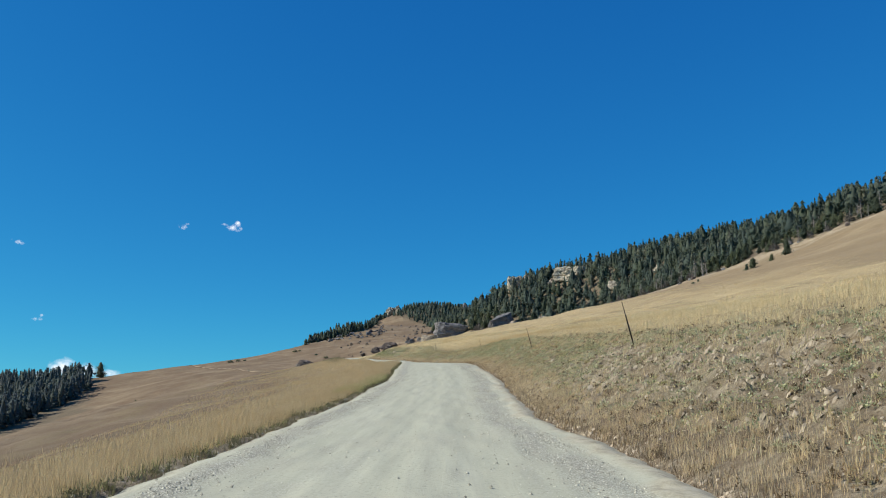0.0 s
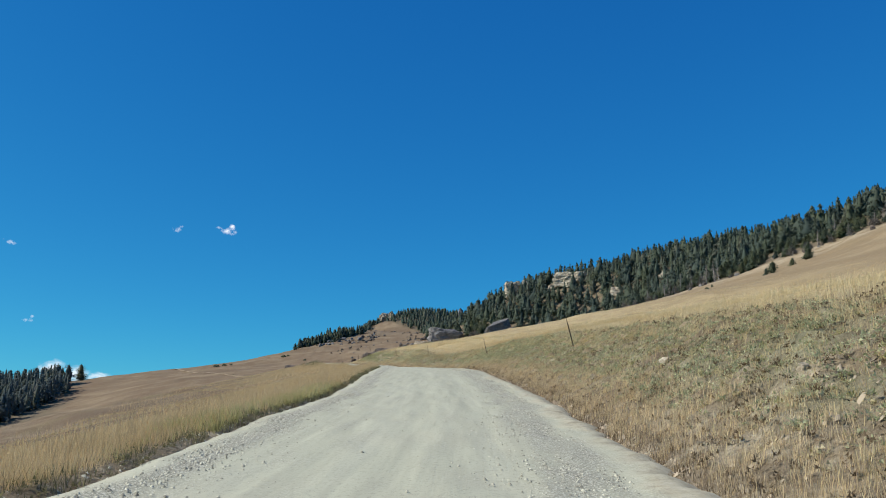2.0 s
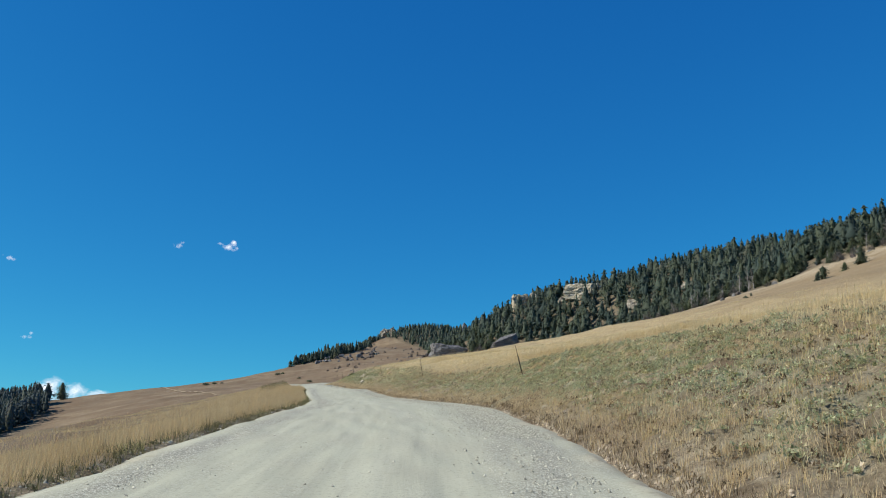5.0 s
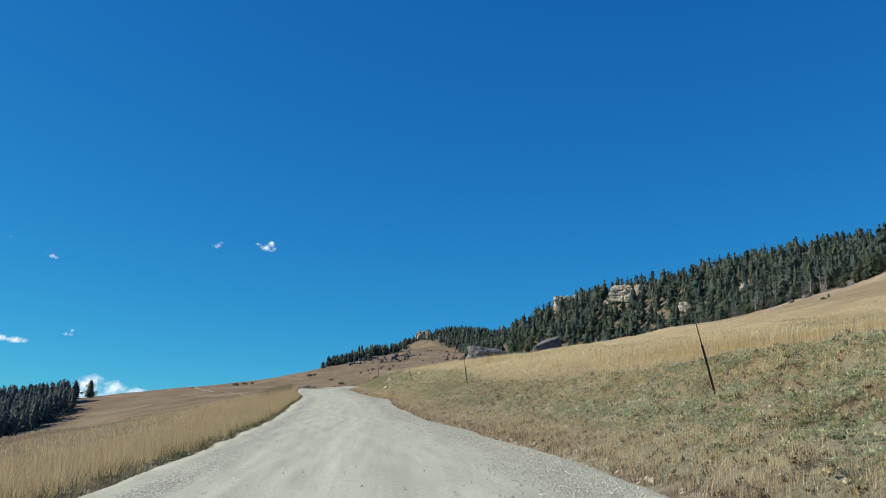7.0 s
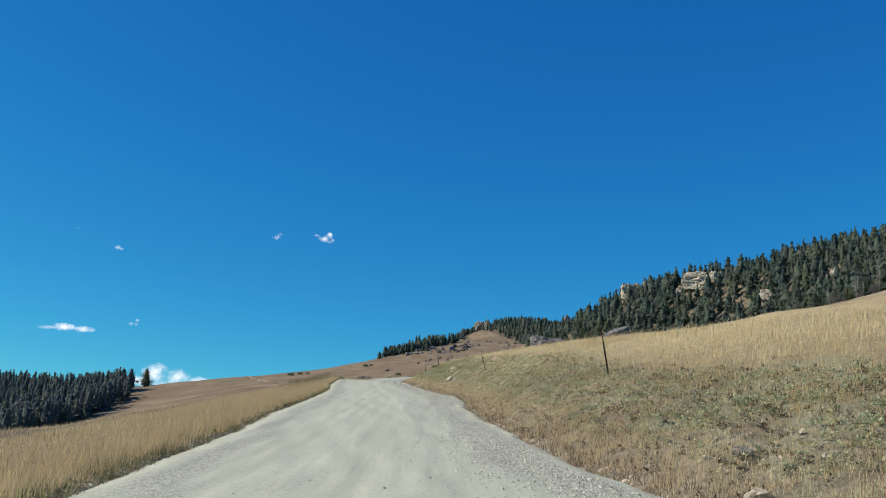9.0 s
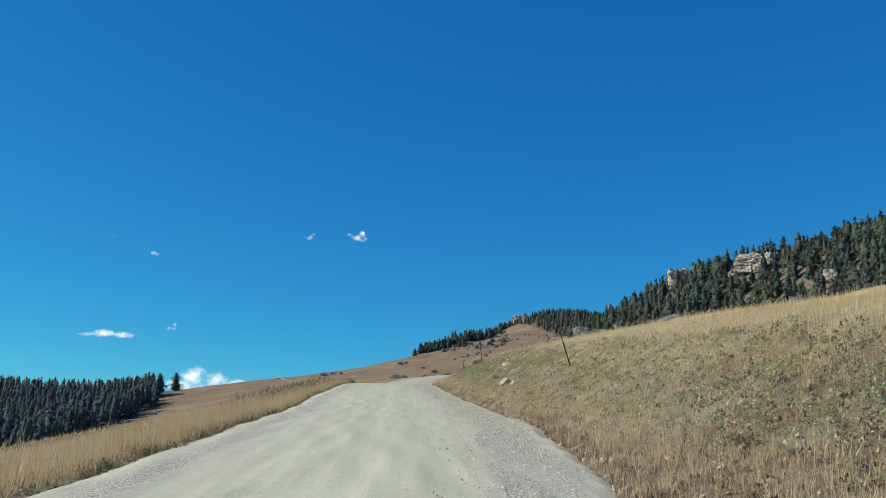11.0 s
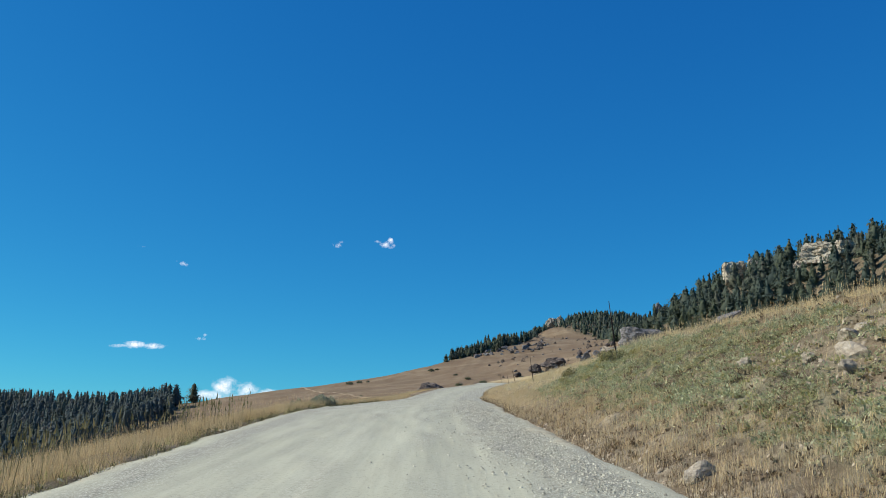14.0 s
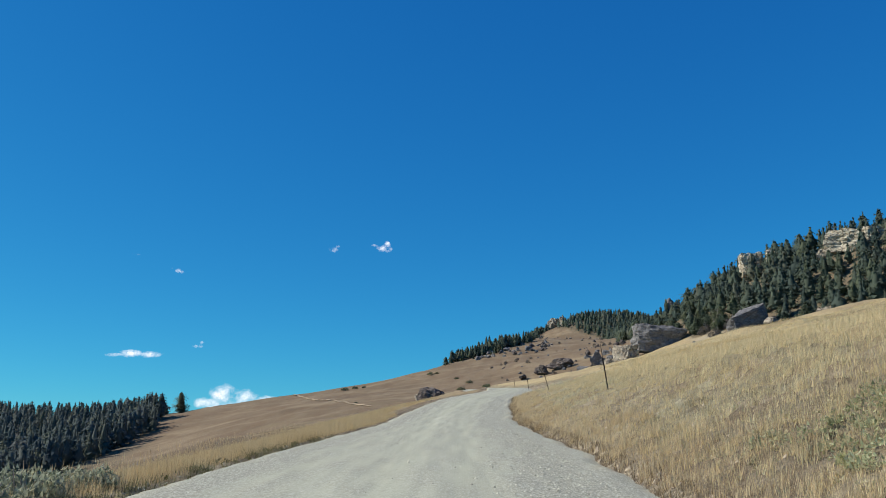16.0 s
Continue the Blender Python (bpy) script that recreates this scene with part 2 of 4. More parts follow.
# far needles bluer than the near ones: haze put into the colour
FARNEEDLE = needle_material("far_needles", (0.084, 0.112, 0.090), (0.130, 0.160, 0.118))
# valley needles: haze and glare over the stand put into the base colour
VALLEYNEEDLE = needle_material("hazed_needles", (0.125, 0.152, 0.145), (0.145, 0.172, 0.158))
BARK = bark_material("pine_bark", (0.06, 0.045, 0.035), (0.16, 0.125, 0.10))
GREYWOOD = bark_material("weathered_wood", (0.16, 0.145, 0.13), (0.30, 0.28, 0.26))
DARKROCK = rock_material("lichen_granite", (0.10, 0.096, 0.094), (0.19, 0.183, 0.178), (0.30, 0.287, 0.272), 1.1, 0.7)
REDROCK = rock_material("brown_granite", (0.075, 0.06, 0.052), (0.16, 0.13, 0.11), (0.27, 0.225, 0.19), 0.8)
PALEROCK = rock_material("pale_limestone", (0.21, 0.175, 0.13), (0.37, 0.32, 0.245), (0.50, 0.45, 0.36), 0.6)
CREAMROCK = rock_material("cream_limestone", (0.30, 0.25, 0.18), (0.50, 0.44, 0.33), (0.64, 0.58, 0.46), 0.5)
BANKROCK = rock_material("bank_stone", (0.27, 0.225, 0.16), (0.42, 0.36, 0.27), (0.54, 0.48, 0.385), 6.0, 0.15)
CLOUD = cloud_material()


def steel_material():
    m, n, l, p = material("rusty_steel", 0.65)
    base = ramp(n, l, noise_tex(n, l, 9.0, 4.0, 0.6, None, "Object"), (0.35, (0.022, 0.018, 0.016)), (0.65, (0.055, 0.036, 0.026)))
    l.new(base, p.inputs["Base Color"])
    p.inputs["Metallic"].default_value = 0.3
    return m


STEEL = steel_material()

# ---- shape of the land ----
# broad swells of the hillside on a 6 x 8 lattice, metres
SWELLS = np.array([
    -10.7, 12.0, 7.8, -16.3, -16.1, 11.3,
    73.4, 18.6, -34.5, 13.5, 1.3, -28.7,
    22.6, -19.3, -10.9, 22.8, -51.6, 51.8,
    -9.8, 16.7, -26.3, 19.4, -0.3, -27.5,
    71.2, -5.7, -8.4, 30.5, -78.4, 51.8,
    34.2, 3.3, 36.5, -48.2, 69.6, -40.6,
    33.8, -2.8, -12.0, 26.1, -6.6, -23.4,
    -12.5, -26.2, -25.2, 55.7, 51.7, -81.4,
]).reshape(8, 6)
# smaller knolls and hollows: x, y, height
KNOLLS = [
    (20, 800, 0.2), (67, 752, 37.7), (102, 705, 22.6), (135, 655, 37.7), (168, 600, 29.0), (200, 535, 8.4), (222, 465, 12.5),
    (60, 690, -16.2), (100, 620, -40.0), (120, 540, -2.5), (140, 470, -0.0), (170, 400, -4.1), (0, 720, -0.5), (40, 640, 29.0),
    (150, 360, -0.6), (-160, 930, 10.3), (-120, 1080, 23.0), (-90, 1250, 15.0), (-80, 1370, 4.0), (20, 1420, -1.2), (-110, 990, 11.0),
    (-60, 820, 12.0), (-330, 830, 4.6), (-260, 860, 5.2), (-210, 720, 7.1), (-30, 560, -3.7), (50, 510, 16.0), (110, 430, 4.8),
    (-30, 420, -1.3), (20, 460, -5.6), (100, 280, 3.6), (-20, 350, -1.9), (30, 370, 8.0), (60, 320, -1.4),
]
SWELL_X = np.array([-600.0, -400, -230, -80, 70, 220])
SWELL_Y = np.array([0.0, 180, 360, 540, 720, 900, 1120, 1400])


def hill(x, y):
    x, y = np.asarray(x, float), np.asarray(y, float)
    z = 23.195 + 0.22021 * x + 0.05606 * y
    for j, cy in enumerate(SWELL_Y):
        for i, cx in enumerate(SWELL_X):
            z = z + SWELLS[j, i] * np.exp(-((x - cx) ** 2 + (y - cy) ** 2) / (2 * 140.0 ** 2))
    for cx, cy, up in KNOLLS:
        z = z + up * np.exp(-((x - cx) ** 2 + (y - cy) ** 2) / (2 * 55.0 ** 2))
    far = np.maximum(0, np.hypot(np.maximum(0, np.abs(x + 150) - 650), np.maximum(0, np.abs(y - 750) - 900)))
    return z - 0.16 * far * np.clip(far / 300, 0, 1)


# road: distance ahead, centre x, centre height
ROUTE = np.array([
    (-400, -0.6, -14.0), (-60, -0.6, -3.95), (0, -0.6, -1.53), (28, -0.5, -0.30), (57, 0.1, 1.84), (76, -0.12, 3.35), (95, -0.75, 4.96), (112, -2.35, 6.11), (130.5, -4.7, 7.05), (150, -7.3, 8.14),
    (168.7, -10.2, 9.57), (184, -13.15, 10.54), (199, -16.3, 11.33), (218, -20.15, 12.64), (238, -24.2, 14.04), (260, -28.3, 15.02), (282, -31.9, 16.08), (300, -34.1, 17.3), (317, -35.6, 18.55),
    (355, -36.6, 21.1), (387, -40.5, 23.1), (420, -46, 24.3), (468, -55, 26.2), (560, -73, 31.0), (700, -95, 38.5)])


def along(y, column):
    """Smooth curve through the knots of the route."""
    k, v = ROUTE[:, 0], ROUTE[:, column]
    tangent = np.gradient(v, k)
    y = np.clip(np.asarray(y, float), k[0], k[-1])
    i = np.clip(np.searchsorted(k, y) - 1, 0, len(k) - 2)
    h = k[i + 1] - k[i]
    u = (y - k[i]) / h
    return ((1 + 2 * u) * (1 - u) ** 2 * v[i] + u * (1 - u) ** 2 * h * tangent[i] + u * u * (3 - 2 * u) * v[i + 1] + u * u * (u - 1) * h * tangent[i + 1])


def wave(x, y, seed, size):
    """Cheap smooth noise from -1 to 1."""
    rng = np.random.RandomState(seed)
    total = 0
    for k in range(7):
        a, f, ph = rng.uniform(0, 6.283), rng.uniform(0.6, 1.7) / size, rng.uniform(0, 6.283)
        total = total + np.sin(6.283 * f * (np.cos(a) * x + np.sin(a) * y) + ph)
    return total / 3.2


def step(low, high, v):
    u = np.clip((v - low) / (high - low), 0, 1)
    return u * u * (3 - 2 * u)


def right_edge(y):
    knots = [-60, 10, 20, 30, 50, 60, 70, 90, 100, 110, 120, 130, 140, 150, 160, 170, 180, 190, 200, 210, 220, 230, 240, 250, 260, 270, 280, 320]
    out = [3.9, 4.25, 4.05, 3.55, 3.5, 3.8, 4.0, 4.0, 4.5, 5.2, 5.6, 5.35, 4.7, 3.75, 2.85, 2.9, 3.9, 4.7, 4.6, 4.2, 3.9, 3.6, 3.4, 3.9, 4.2, 4.2, 3.75, 3.5]
    return np.interp(y, knots, out) + 0.2 + 0.10 * wave(y, 0 * y, 3, 9.0) + 0.07 * wave(y, 0 * y, 13, 2.0) + 0.04 * wave(y, 0 * y, 15, 0.8)


def left_edge(y):
    knots = [-60, 10, 20, 30, 40, 50, 60, 80, 90, 100, 110, 120, 130, 140, 150, 160, 180, 200, 210, 240, 250, 260, 270, 280, 320]
    out = [3.8, 3.95, 4.15, 4.35, 4.15, 4.35, 4.1, 4.35, 4.3, 3.8, 3.1, 3.25, 3.5, 3.85, 4.15, 4.3, 4.05, 4.3, 4.7, 4.7, 4.3, 4.1, 3.55, 2.9, 3.0]
    return np.interp(y, knots, out) + 0.06 * wave(y, 0 * y, 4, 8.0) + 0.05 * wave(y, 0 * y, 14, 1.7)


def side(x, y):
    """Distance to the right of the road's centre."""
    heading = (along(y + 2, 1) - along(y - 2, 1)) / 4
    return (x - along(y, 1)) / np.sqrt(1 + heading ** 2)


def bare(x, y):
    """Where the bank has crumbled to bare earth, 0 to 1."""
    out = side(x, y) - right_edge(y)
    first = step(9, 14, y) * (1 - step(38, 47, y)) * step(1.0, 2.2, out) * (1 - step(4.6, 6.4, out))
    second = step(203, 208, y) * (1 - step(222, 230, y)) * step(2.6, 3.6, out) * (1 - step(5.6, 7.4, out))
    third = step(118, 124, y) * (1 - step(146, 152, y)) * step(0.8, 1.6, out) * (1 - step(2.6, 4.2, out)) * 0.35
    ragged = np.clip(0.75 + 0.55 * wave(x, y, 36, 4.0) + 0.35 * wave(x, y, 37, 1.3), 0, 1)
    return (first + second + third) * ragged


def land(x, y):
    x, y = np.asarray(x, float), np.asarray(y, float)
    d, rz = side(x, y), along(y, 2)
    tall = np.interp(y, [0, 39, 80, 122, 164, 203, 242, 282, 317], [2.6, 2.75, 2.7, 2.3, 1.75, 2.8, 2.75, 1.9, 1.3])
    tall = tall + 0.12 * wave(y, 0 * y, 11, 25.0)
    flat = rz - 0.016 * np.abs(d)
    out = d - right_edge(y)
    right = rz - 0.08 + tall * (0.55 * step(-0.4, 6.9, out) + 0.45 * np.clip(out / 5.6, 0, 1)) + 0.26 * np.maximum(0, d - 9)
    right = right + (0.12 * wave(x, y, 5, 1.7) + 0.07 * wave(x, y, 6, 0.75)) * step(0.2, 1.4, out) * (1 - step(12, 30, d))
    right = right + (0.10 * wave(x, y, 38, 1.1) + 0.07 * wave(x, y, 39, 0.55)) * bare(x, y)
    left = rz - 0.06 - 0.20 * np.maximum(0, -d - left_edge(y) - 0.7) + 0.06 * wave(x, y, 7, 2.5) * step(4.0, 5.5, -d)
    rough = hill(x, y) + 0.5 * wave(x, y, 8, 38.0) + 0.25 * wave(x, y, 9, 13.0)
    wr, wl_ = step(9, 40, d), step(7, 40, -d)
    z = np.where(d > 0, right * (1 - wr) + rough * wr, left * (1 - wl_) + rough * wl_)
    edge = np.where(d > 0, right_edge(y), left_edge(y))
    inside = 1 - step(edge - 0.2, edge + 0.3, np.abs(d))
    on = (y > -390) & (y < 690)
    z = np.where(on, z * (1 - inside) + (flat - 0.14) * inside, rough)
    return z


def mesh_of(name, verts, faces, mat, smooth=False, attrs=()):
    """A mesh from arrays of corners and of triangles or quads."""
    verts, faces = np.asarray(verts, np.float32), np.asarray(faces, np.int32)
    me = bpy.data.meshes.new(name)
    me.vertices.add(len(verts))
    me.vertices.foreach_set("co", verts.ravel())
    k = faces.shape[1]
    me.loops.add(faces.size)
    me.loops.foreach_set("vertex_index", faces.ravel())
    me.polygons.add(len(faces))
    me.polygons.foreach_set("loop_start", np.arange(0, faces.size, k, dtype=np.int32))
    if smooth:
        me.polygons.foreach_set("use_smooth", np.ones(len(faces), bool))
    for key, values in attrs:
        me.attributes.new(key, "FLOAT", "POINT").data.foreach_set("value", np.asarray(values, np.float32))
    me.materials.append(mat)
    me.update(calc_edges=True)
    me.validate()
    return me


def sheet(nrow, ncol):
    i = (np.arange(nrow - 1)[:, None] * ncol + np.arange(ncol - 1)[None, :]).ravel()
    return np.stack([i, i + 1, i + ncol + 1, i + ncol], -1)


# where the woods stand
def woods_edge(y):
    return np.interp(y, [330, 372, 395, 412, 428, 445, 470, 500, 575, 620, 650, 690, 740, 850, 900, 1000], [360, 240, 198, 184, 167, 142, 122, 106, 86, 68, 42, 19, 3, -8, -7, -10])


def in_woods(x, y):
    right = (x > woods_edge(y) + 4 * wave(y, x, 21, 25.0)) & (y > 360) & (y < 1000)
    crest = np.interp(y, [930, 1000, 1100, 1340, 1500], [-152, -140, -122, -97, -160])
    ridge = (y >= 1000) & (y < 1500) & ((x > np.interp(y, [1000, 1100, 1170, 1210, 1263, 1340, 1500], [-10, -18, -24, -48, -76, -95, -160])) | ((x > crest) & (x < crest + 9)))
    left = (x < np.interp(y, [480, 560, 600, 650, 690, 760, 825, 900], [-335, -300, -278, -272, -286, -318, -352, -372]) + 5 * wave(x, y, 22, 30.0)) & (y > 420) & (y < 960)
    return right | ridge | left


# ---- ground ----
def build_ground():
    ys = np.concatenate([[-2500, -1500, -800, -400, -200, -100, -60], np.arange(-40, -8, 4), np.arange(-8, 90, 0.5), np.arange(90, 270, 0.6), np.arange(270, 420, 1.6),
                         np.arange(420, 760, 5), np.arange(760, 1600, 10), [1620, 1680, 1760, 1900, 2100, 2400, 2800, 3300, 4000]])
    ds = np.concatenate([[-3500, -2500, -1800, -1300, -1000], np.arange(-800, -400, 20), np.arange(-400, -100, 8), np.arange(-100, -30, 2.5), np.arange(-30, -8, 0.8), np.arange(-8, 14, 0.3),
                         np.arange(14, 40, 1.0), np.arange(40, 120, 3), np.arange(120, 400, 8), np.arange(400, 700, 20), [760, 900, 1200, 1700, 2500, 3500]])
    yy, dd = np.meshgrid(ys, ds, indexing="ij")
    xx = along(yy, 1) + dd
    zz = land(xx, yy)
    d = side(xx, yy)
    on = ((yy > -390) & (yy < 690)).astype(float)
    soil = on * step(-0.4, 0.5, d - right_edge(yy)) * (1 - step(7.0, 10.5, d + 2.0 * wave(xx, yy, 31, 14.0))) * np.clip(0.75 + 0.5 * wave(xx, yy, 32, 18.0), 0, 1)
    soil = np.maximum(soil, on * (1 - step(0.2, 0.8, np.where(d > 0, d - right_edge(yy), -d - left_edge(yy)))))
    soil = np.maximum(soil, on * bare(xx, yy))
    green = on * (1 - bare(xx, yy)) * step(4.8, 6.5, d) * (1 - step(9, 13, d + 2.5 * wave(xx, yy, 33, 11.0))) * np.clip(0.7 + 0.5 * wave(yy, xx, 34, 30.0), 0, 1)
    pale = on * (step(8, 13, d) * (1 - 0.7 * step(60, 150, d + 12 * wave(xx, yy, 35, 60.0))) + 0.45 * step(4, 4.6, -d) * (1 - step(9, 26, -d)))
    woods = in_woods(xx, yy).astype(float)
    ragged = 5 * wave(xx, yy, 71, 33.0) + 2.5 * wave(xx, yy, 72, 9.0)
    olive = on * np.exp(-((d - 40 - ragged) / (3.5 + 1.5 * wave(yy, xx, 73, 40.0))) ** 2) + 0.7 * on * np.exp(-((d - 66 - 1.6 * ragged) / 3.0) ** 2)
    # left meadow: furrow shade lines put in as dark bands of colour
    olive = olive + 0.8 * on * np.exp(-((-d - 46 - 1.2 * ragged) / 3.0) ** 2) + 0.6 * on * np.exp(-((-d - 95 - 2 * ragged) / 4.0) ** 2)
    stony = step(-52, -14, xx - woods_edge(yy) + ragged) * (xx > 20) * (yy > 300) * (yy < 1000)
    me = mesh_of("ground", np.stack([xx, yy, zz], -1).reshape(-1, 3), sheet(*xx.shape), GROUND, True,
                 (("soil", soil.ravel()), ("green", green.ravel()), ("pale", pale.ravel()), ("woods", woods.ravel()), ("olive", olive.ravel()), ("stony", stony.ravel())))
    tagged(new("ground", me), "dry tan meadow hillside with a bare earth bank", "ground", kind="structure")


build_ground()


def build_road():
    ys = np.concatenate([np.arange(-120, -8, 4), np.arange(-8, 260, 0.35), np.arange(260, 400, 1.0), np.arange(400, 690, 4)])
    us = np.linspace(-1, 1, 65)
    yy, uu = np.meshgrid(ys, us, indexing="ij")
    w = np.where(uu > 0, right_edge(yy), left_edge(yy)) + 0.25
    heading = (along(yy + 2, 1) - along(yy - 2, 1)) / 4
    q = np.sqrt(1 + heading ** 2)
    d = uu * w
    xx, y2 = along(yy, 1) + d / q, yy - d * heading / q
    edge = step(0.86, 1.0, np.abs(uu))
    track = np.exp(-((d - 1.25) / 0.42) ** 2) + np.exp(-((d + 0.35) / 0.42) ** 2)
    wide = step(78, 98, yy)
    rim = np.where(d > 0, right_edge(yy), left_edge(yy)) - np.abs(d)
    berm = (d > 0) * step(0.15, 0.55, 0.95 - 0.5 * wide - rim + 0.35 * wave(d, yy, 45, 5.0)) + (d < 0) * 0.6 * step(0.1, 0.4, 0.3 - rim + 0.25 * wave(d, yy, 46, 4.0))
    zz = along(yy, 2) - 0.016 * np.abs(d) - 0.018 * track + 0.010 * wave(d, yy * 0.08, 41, 0.5) + 0.005 * wave(xx, y2, 42, 1.6) - 0.10 * edge
    zz = zz + 0.05 * berm * (1 - edge) * (1 + 0.6 * wave(xx, y2, 47, 1.1))
    heap = np.exp(-((rim - 1.45 + 0.25 * wide - 0.25 * wave(d, yy, 48, 9.0)) / (0.55 + 0.45 * wide)) ** 2) * (d > 0)
    loose = np.clip(0.10 + 0.45 * step(215, 245, yy) + 0.8 * heap + 0.9 * (d < 0) * np.exp(-((rim - 0.8) / 0.4) ** 2) - 0.35 * track + 0.25 * wave(d, yy * 0.15, 44, 0.7), 0, 1)
    me = mesh_of("road", np.stack([xx, y2, zz], -1).reshape(-1, 3), sheet(*xx.shape), ROAD, True,
                 (("loose", loose.ravel()), ("across", d.ravel()), ("ahead", yy.ravel()), ("berm", np.clip(berm, 0, 1).ravel())))
    tagged(new("road", me), "pale dusty gravel road with faint wheel tracks", "road", kind="structure")


build_road()

# ---- conifers ----
def bough_crown(rng, count, tall, wide, low=0.08, ragged=0.3, power=0.8, leaf=0.06):
    """Corners and triangles of a crown: needle clumps along many uneven, slightly drooping boughs."""
    V, F = [], []
    lean = rng.uniform(-0.035, 0.035, 2)
    bumps = rng.uniform(0, 6.283, 6)
    wide = 1.35 * wide  # uneven boughs seldom reach the full width

    def reach(u, a):
        belly = 1 + ragged * (0.35 * math.sin(7 * u + bumps[0]) + 0.30 * math.sin(15 * u + bumps[1]))
        lobes = 1 + ragged * (0.45 * math.sin(2 * a + bumps[2] + 5 * u) + 0.35 * math.sin(3 * a + bumps[3] - 8 * u))
        return wide * (1 - u) ** power * (0.62 + 0.38 * min(1.0, u / 0.16)) * belly * lobes + 0.012 * tall

    per = 3
    for i in range(count // per):
        u = rng.rand() ** 1.2
        a = rng.uniform(0, 6.283)
        long = reach(u, a) * rng.uniform(1 - ragged, 1.12)
        droop = rng.uniform(-0.30, 0.12)
        for k in range(per):
            r = long * (0.42 + 0.58 * (k + rng.rand() * 0.6) / (per - 0.4))
            b = a + rng.normal(0, 0.18)
            z = tall * (low + (0.985 - low) * u) + droop * r + rng.normal(0, 0.014) * tall
            centre = np.array([lean[0] * z + r * math.cos(b), lean[1] * z + r * math.sin(b), z])
            size = leaf * tall * rng.uniform(0.5, 1.35) * (1.1 - 0.5 * u)
            fall = rng.uniform(-1.0, -0.1)
            out = np.array([math.cos(b) * 0.75, math.sin(b) * 0.75, fall])
            cross = np.array([-math.sin(b), math.cos(b), rng.uniform(-0.5, 0.5)])
            first = len(V)
            V += [tuple(centre + out * size), tuple(centre - out * size * 0.5 + cross * size * 0.7), tuple(centre - out * size * 0.5 - cross * size * 0.7)]
            F.append((first, first + 1, first + 2))
    first, sides = len(V), 7
    for u, q in ((0.06, 0.25), (0.24, 0.48), (0.5, 0.46), (0.78, 0.42)):
        for k in range(sides):
            a = 6.283 * k / sides
            r = reach(u, a) * q * rng.uniform(0.7, 1.1)
            z = tall * (low + (0.98 - low) * (u + rng.uniform(-0.04, 0.04)))
            V.append((lean[0] * z + r * math.cos(a), lean[1] * z + r * math.sin(a), z))
    V.append((lean[0] * tall, lean[1] * tall, tall * 0.97))
    for j in range(4):
        for k in range(sides):
            a, c = first + j * sides + k, first + j * sides + (k + 1) % sides
            if j < 3:
                F += [(a, c, c + sides), (a, c + sides, a + sides)]
            else:
                F.append((a, c, first + 4 * sides))
    for k in range(3):
        first, t, a = len(V), tall * (0.86 + 0.05 * k), 2.1 * k
        c, d, w = math.cos(a), math.sin(a), 0.03 * tall * (1 - 0.2 * k)
        V += [(lean[0] * t + w * c, lean[1] * t + w * d, t), (lean[0] * t - w * c, lean[1] * t - w * d, t), (lean[0] * tall, lean[1] * tall, t + 0.13 * tall * (1 - 0.25 * k))]
        F.append((first, first + 1, first + 2))
    return np.array(V), np.array(F)


def trunk_arrays(rng, tall, radius, sides=6):
    V, F = [], []
    for j, (u, s) in enumerate(((-0.08, 1.25), (0.12, 1.0), (0.55, 0.62), (0.97, 0.08))):
        for k in range(sides):
            a = 6.283 * k / sides
            V.append((radius * s * math.cos(a), radius * s * math.sin(a), tall * u))
    for j in range(3):
        for k in range(sides):
            a, b = j * sides + k, j * sides + (k + 1) % sides
            F.append((a, b, b + sides, a + sides))
    return np.array(V), np.array(F)


def build_conifer(seed, tall, wide, count, ragged, power):
    rng = np.random.RandomState(seed)
    tree = tagged(new("pine_tree"), "dark green conifer with ragged drooping boughs on the slope", "tree", "conifers on the hillside")
    V, F = trunk_arrays(rng, tall, 0.022 * tall)
    trunk = new("trunk", mesh_of("trunk", V, F, BARK, True))
    V, F = bough_crown(rng, count, tall, wide, 0.06, ragged, power)
    crown = new("crown", mesh_of("crown", V, F, NEEDLE))
    trunk.parent = crown.parent = tree
    return tree


def scatter(rng, count, x0, x1, y0, y1, keep, gap):
    """Places in a rectangle, thinned to about gap metres apart."""
    xs, ys = rng.uniform(x0, x1, count), rng.uniform(y0, y1, count)
    ok = keep(xs, ys)
    taken, out = set(), []
    for x, y in zip(xs[ok], ys[ok]):
        cell = (int(x // gap), int(y // gap))
        if cell in taken:
            continue
        taken.add(cell)
        out.append((x, y))
    return np.array(out)


def clear_of_rocks(x, y):
    ok = np.ones_like(x, bool)
    for cx, cy, rx, ry in ROCK_GAPS:
        ok &= ((x - cx) / rx) ** 2 + ((y - cy) / ry) ** 2 > 1
    return ok


def near_side(x, y):
    """This side of the hill's crest."""
    return x < np.interp(y, [360, 420, 480, 600, 700, 780, 840, 1200, 1500], [430, 405, 335, 285, 240, 120, 70, 70, 85])


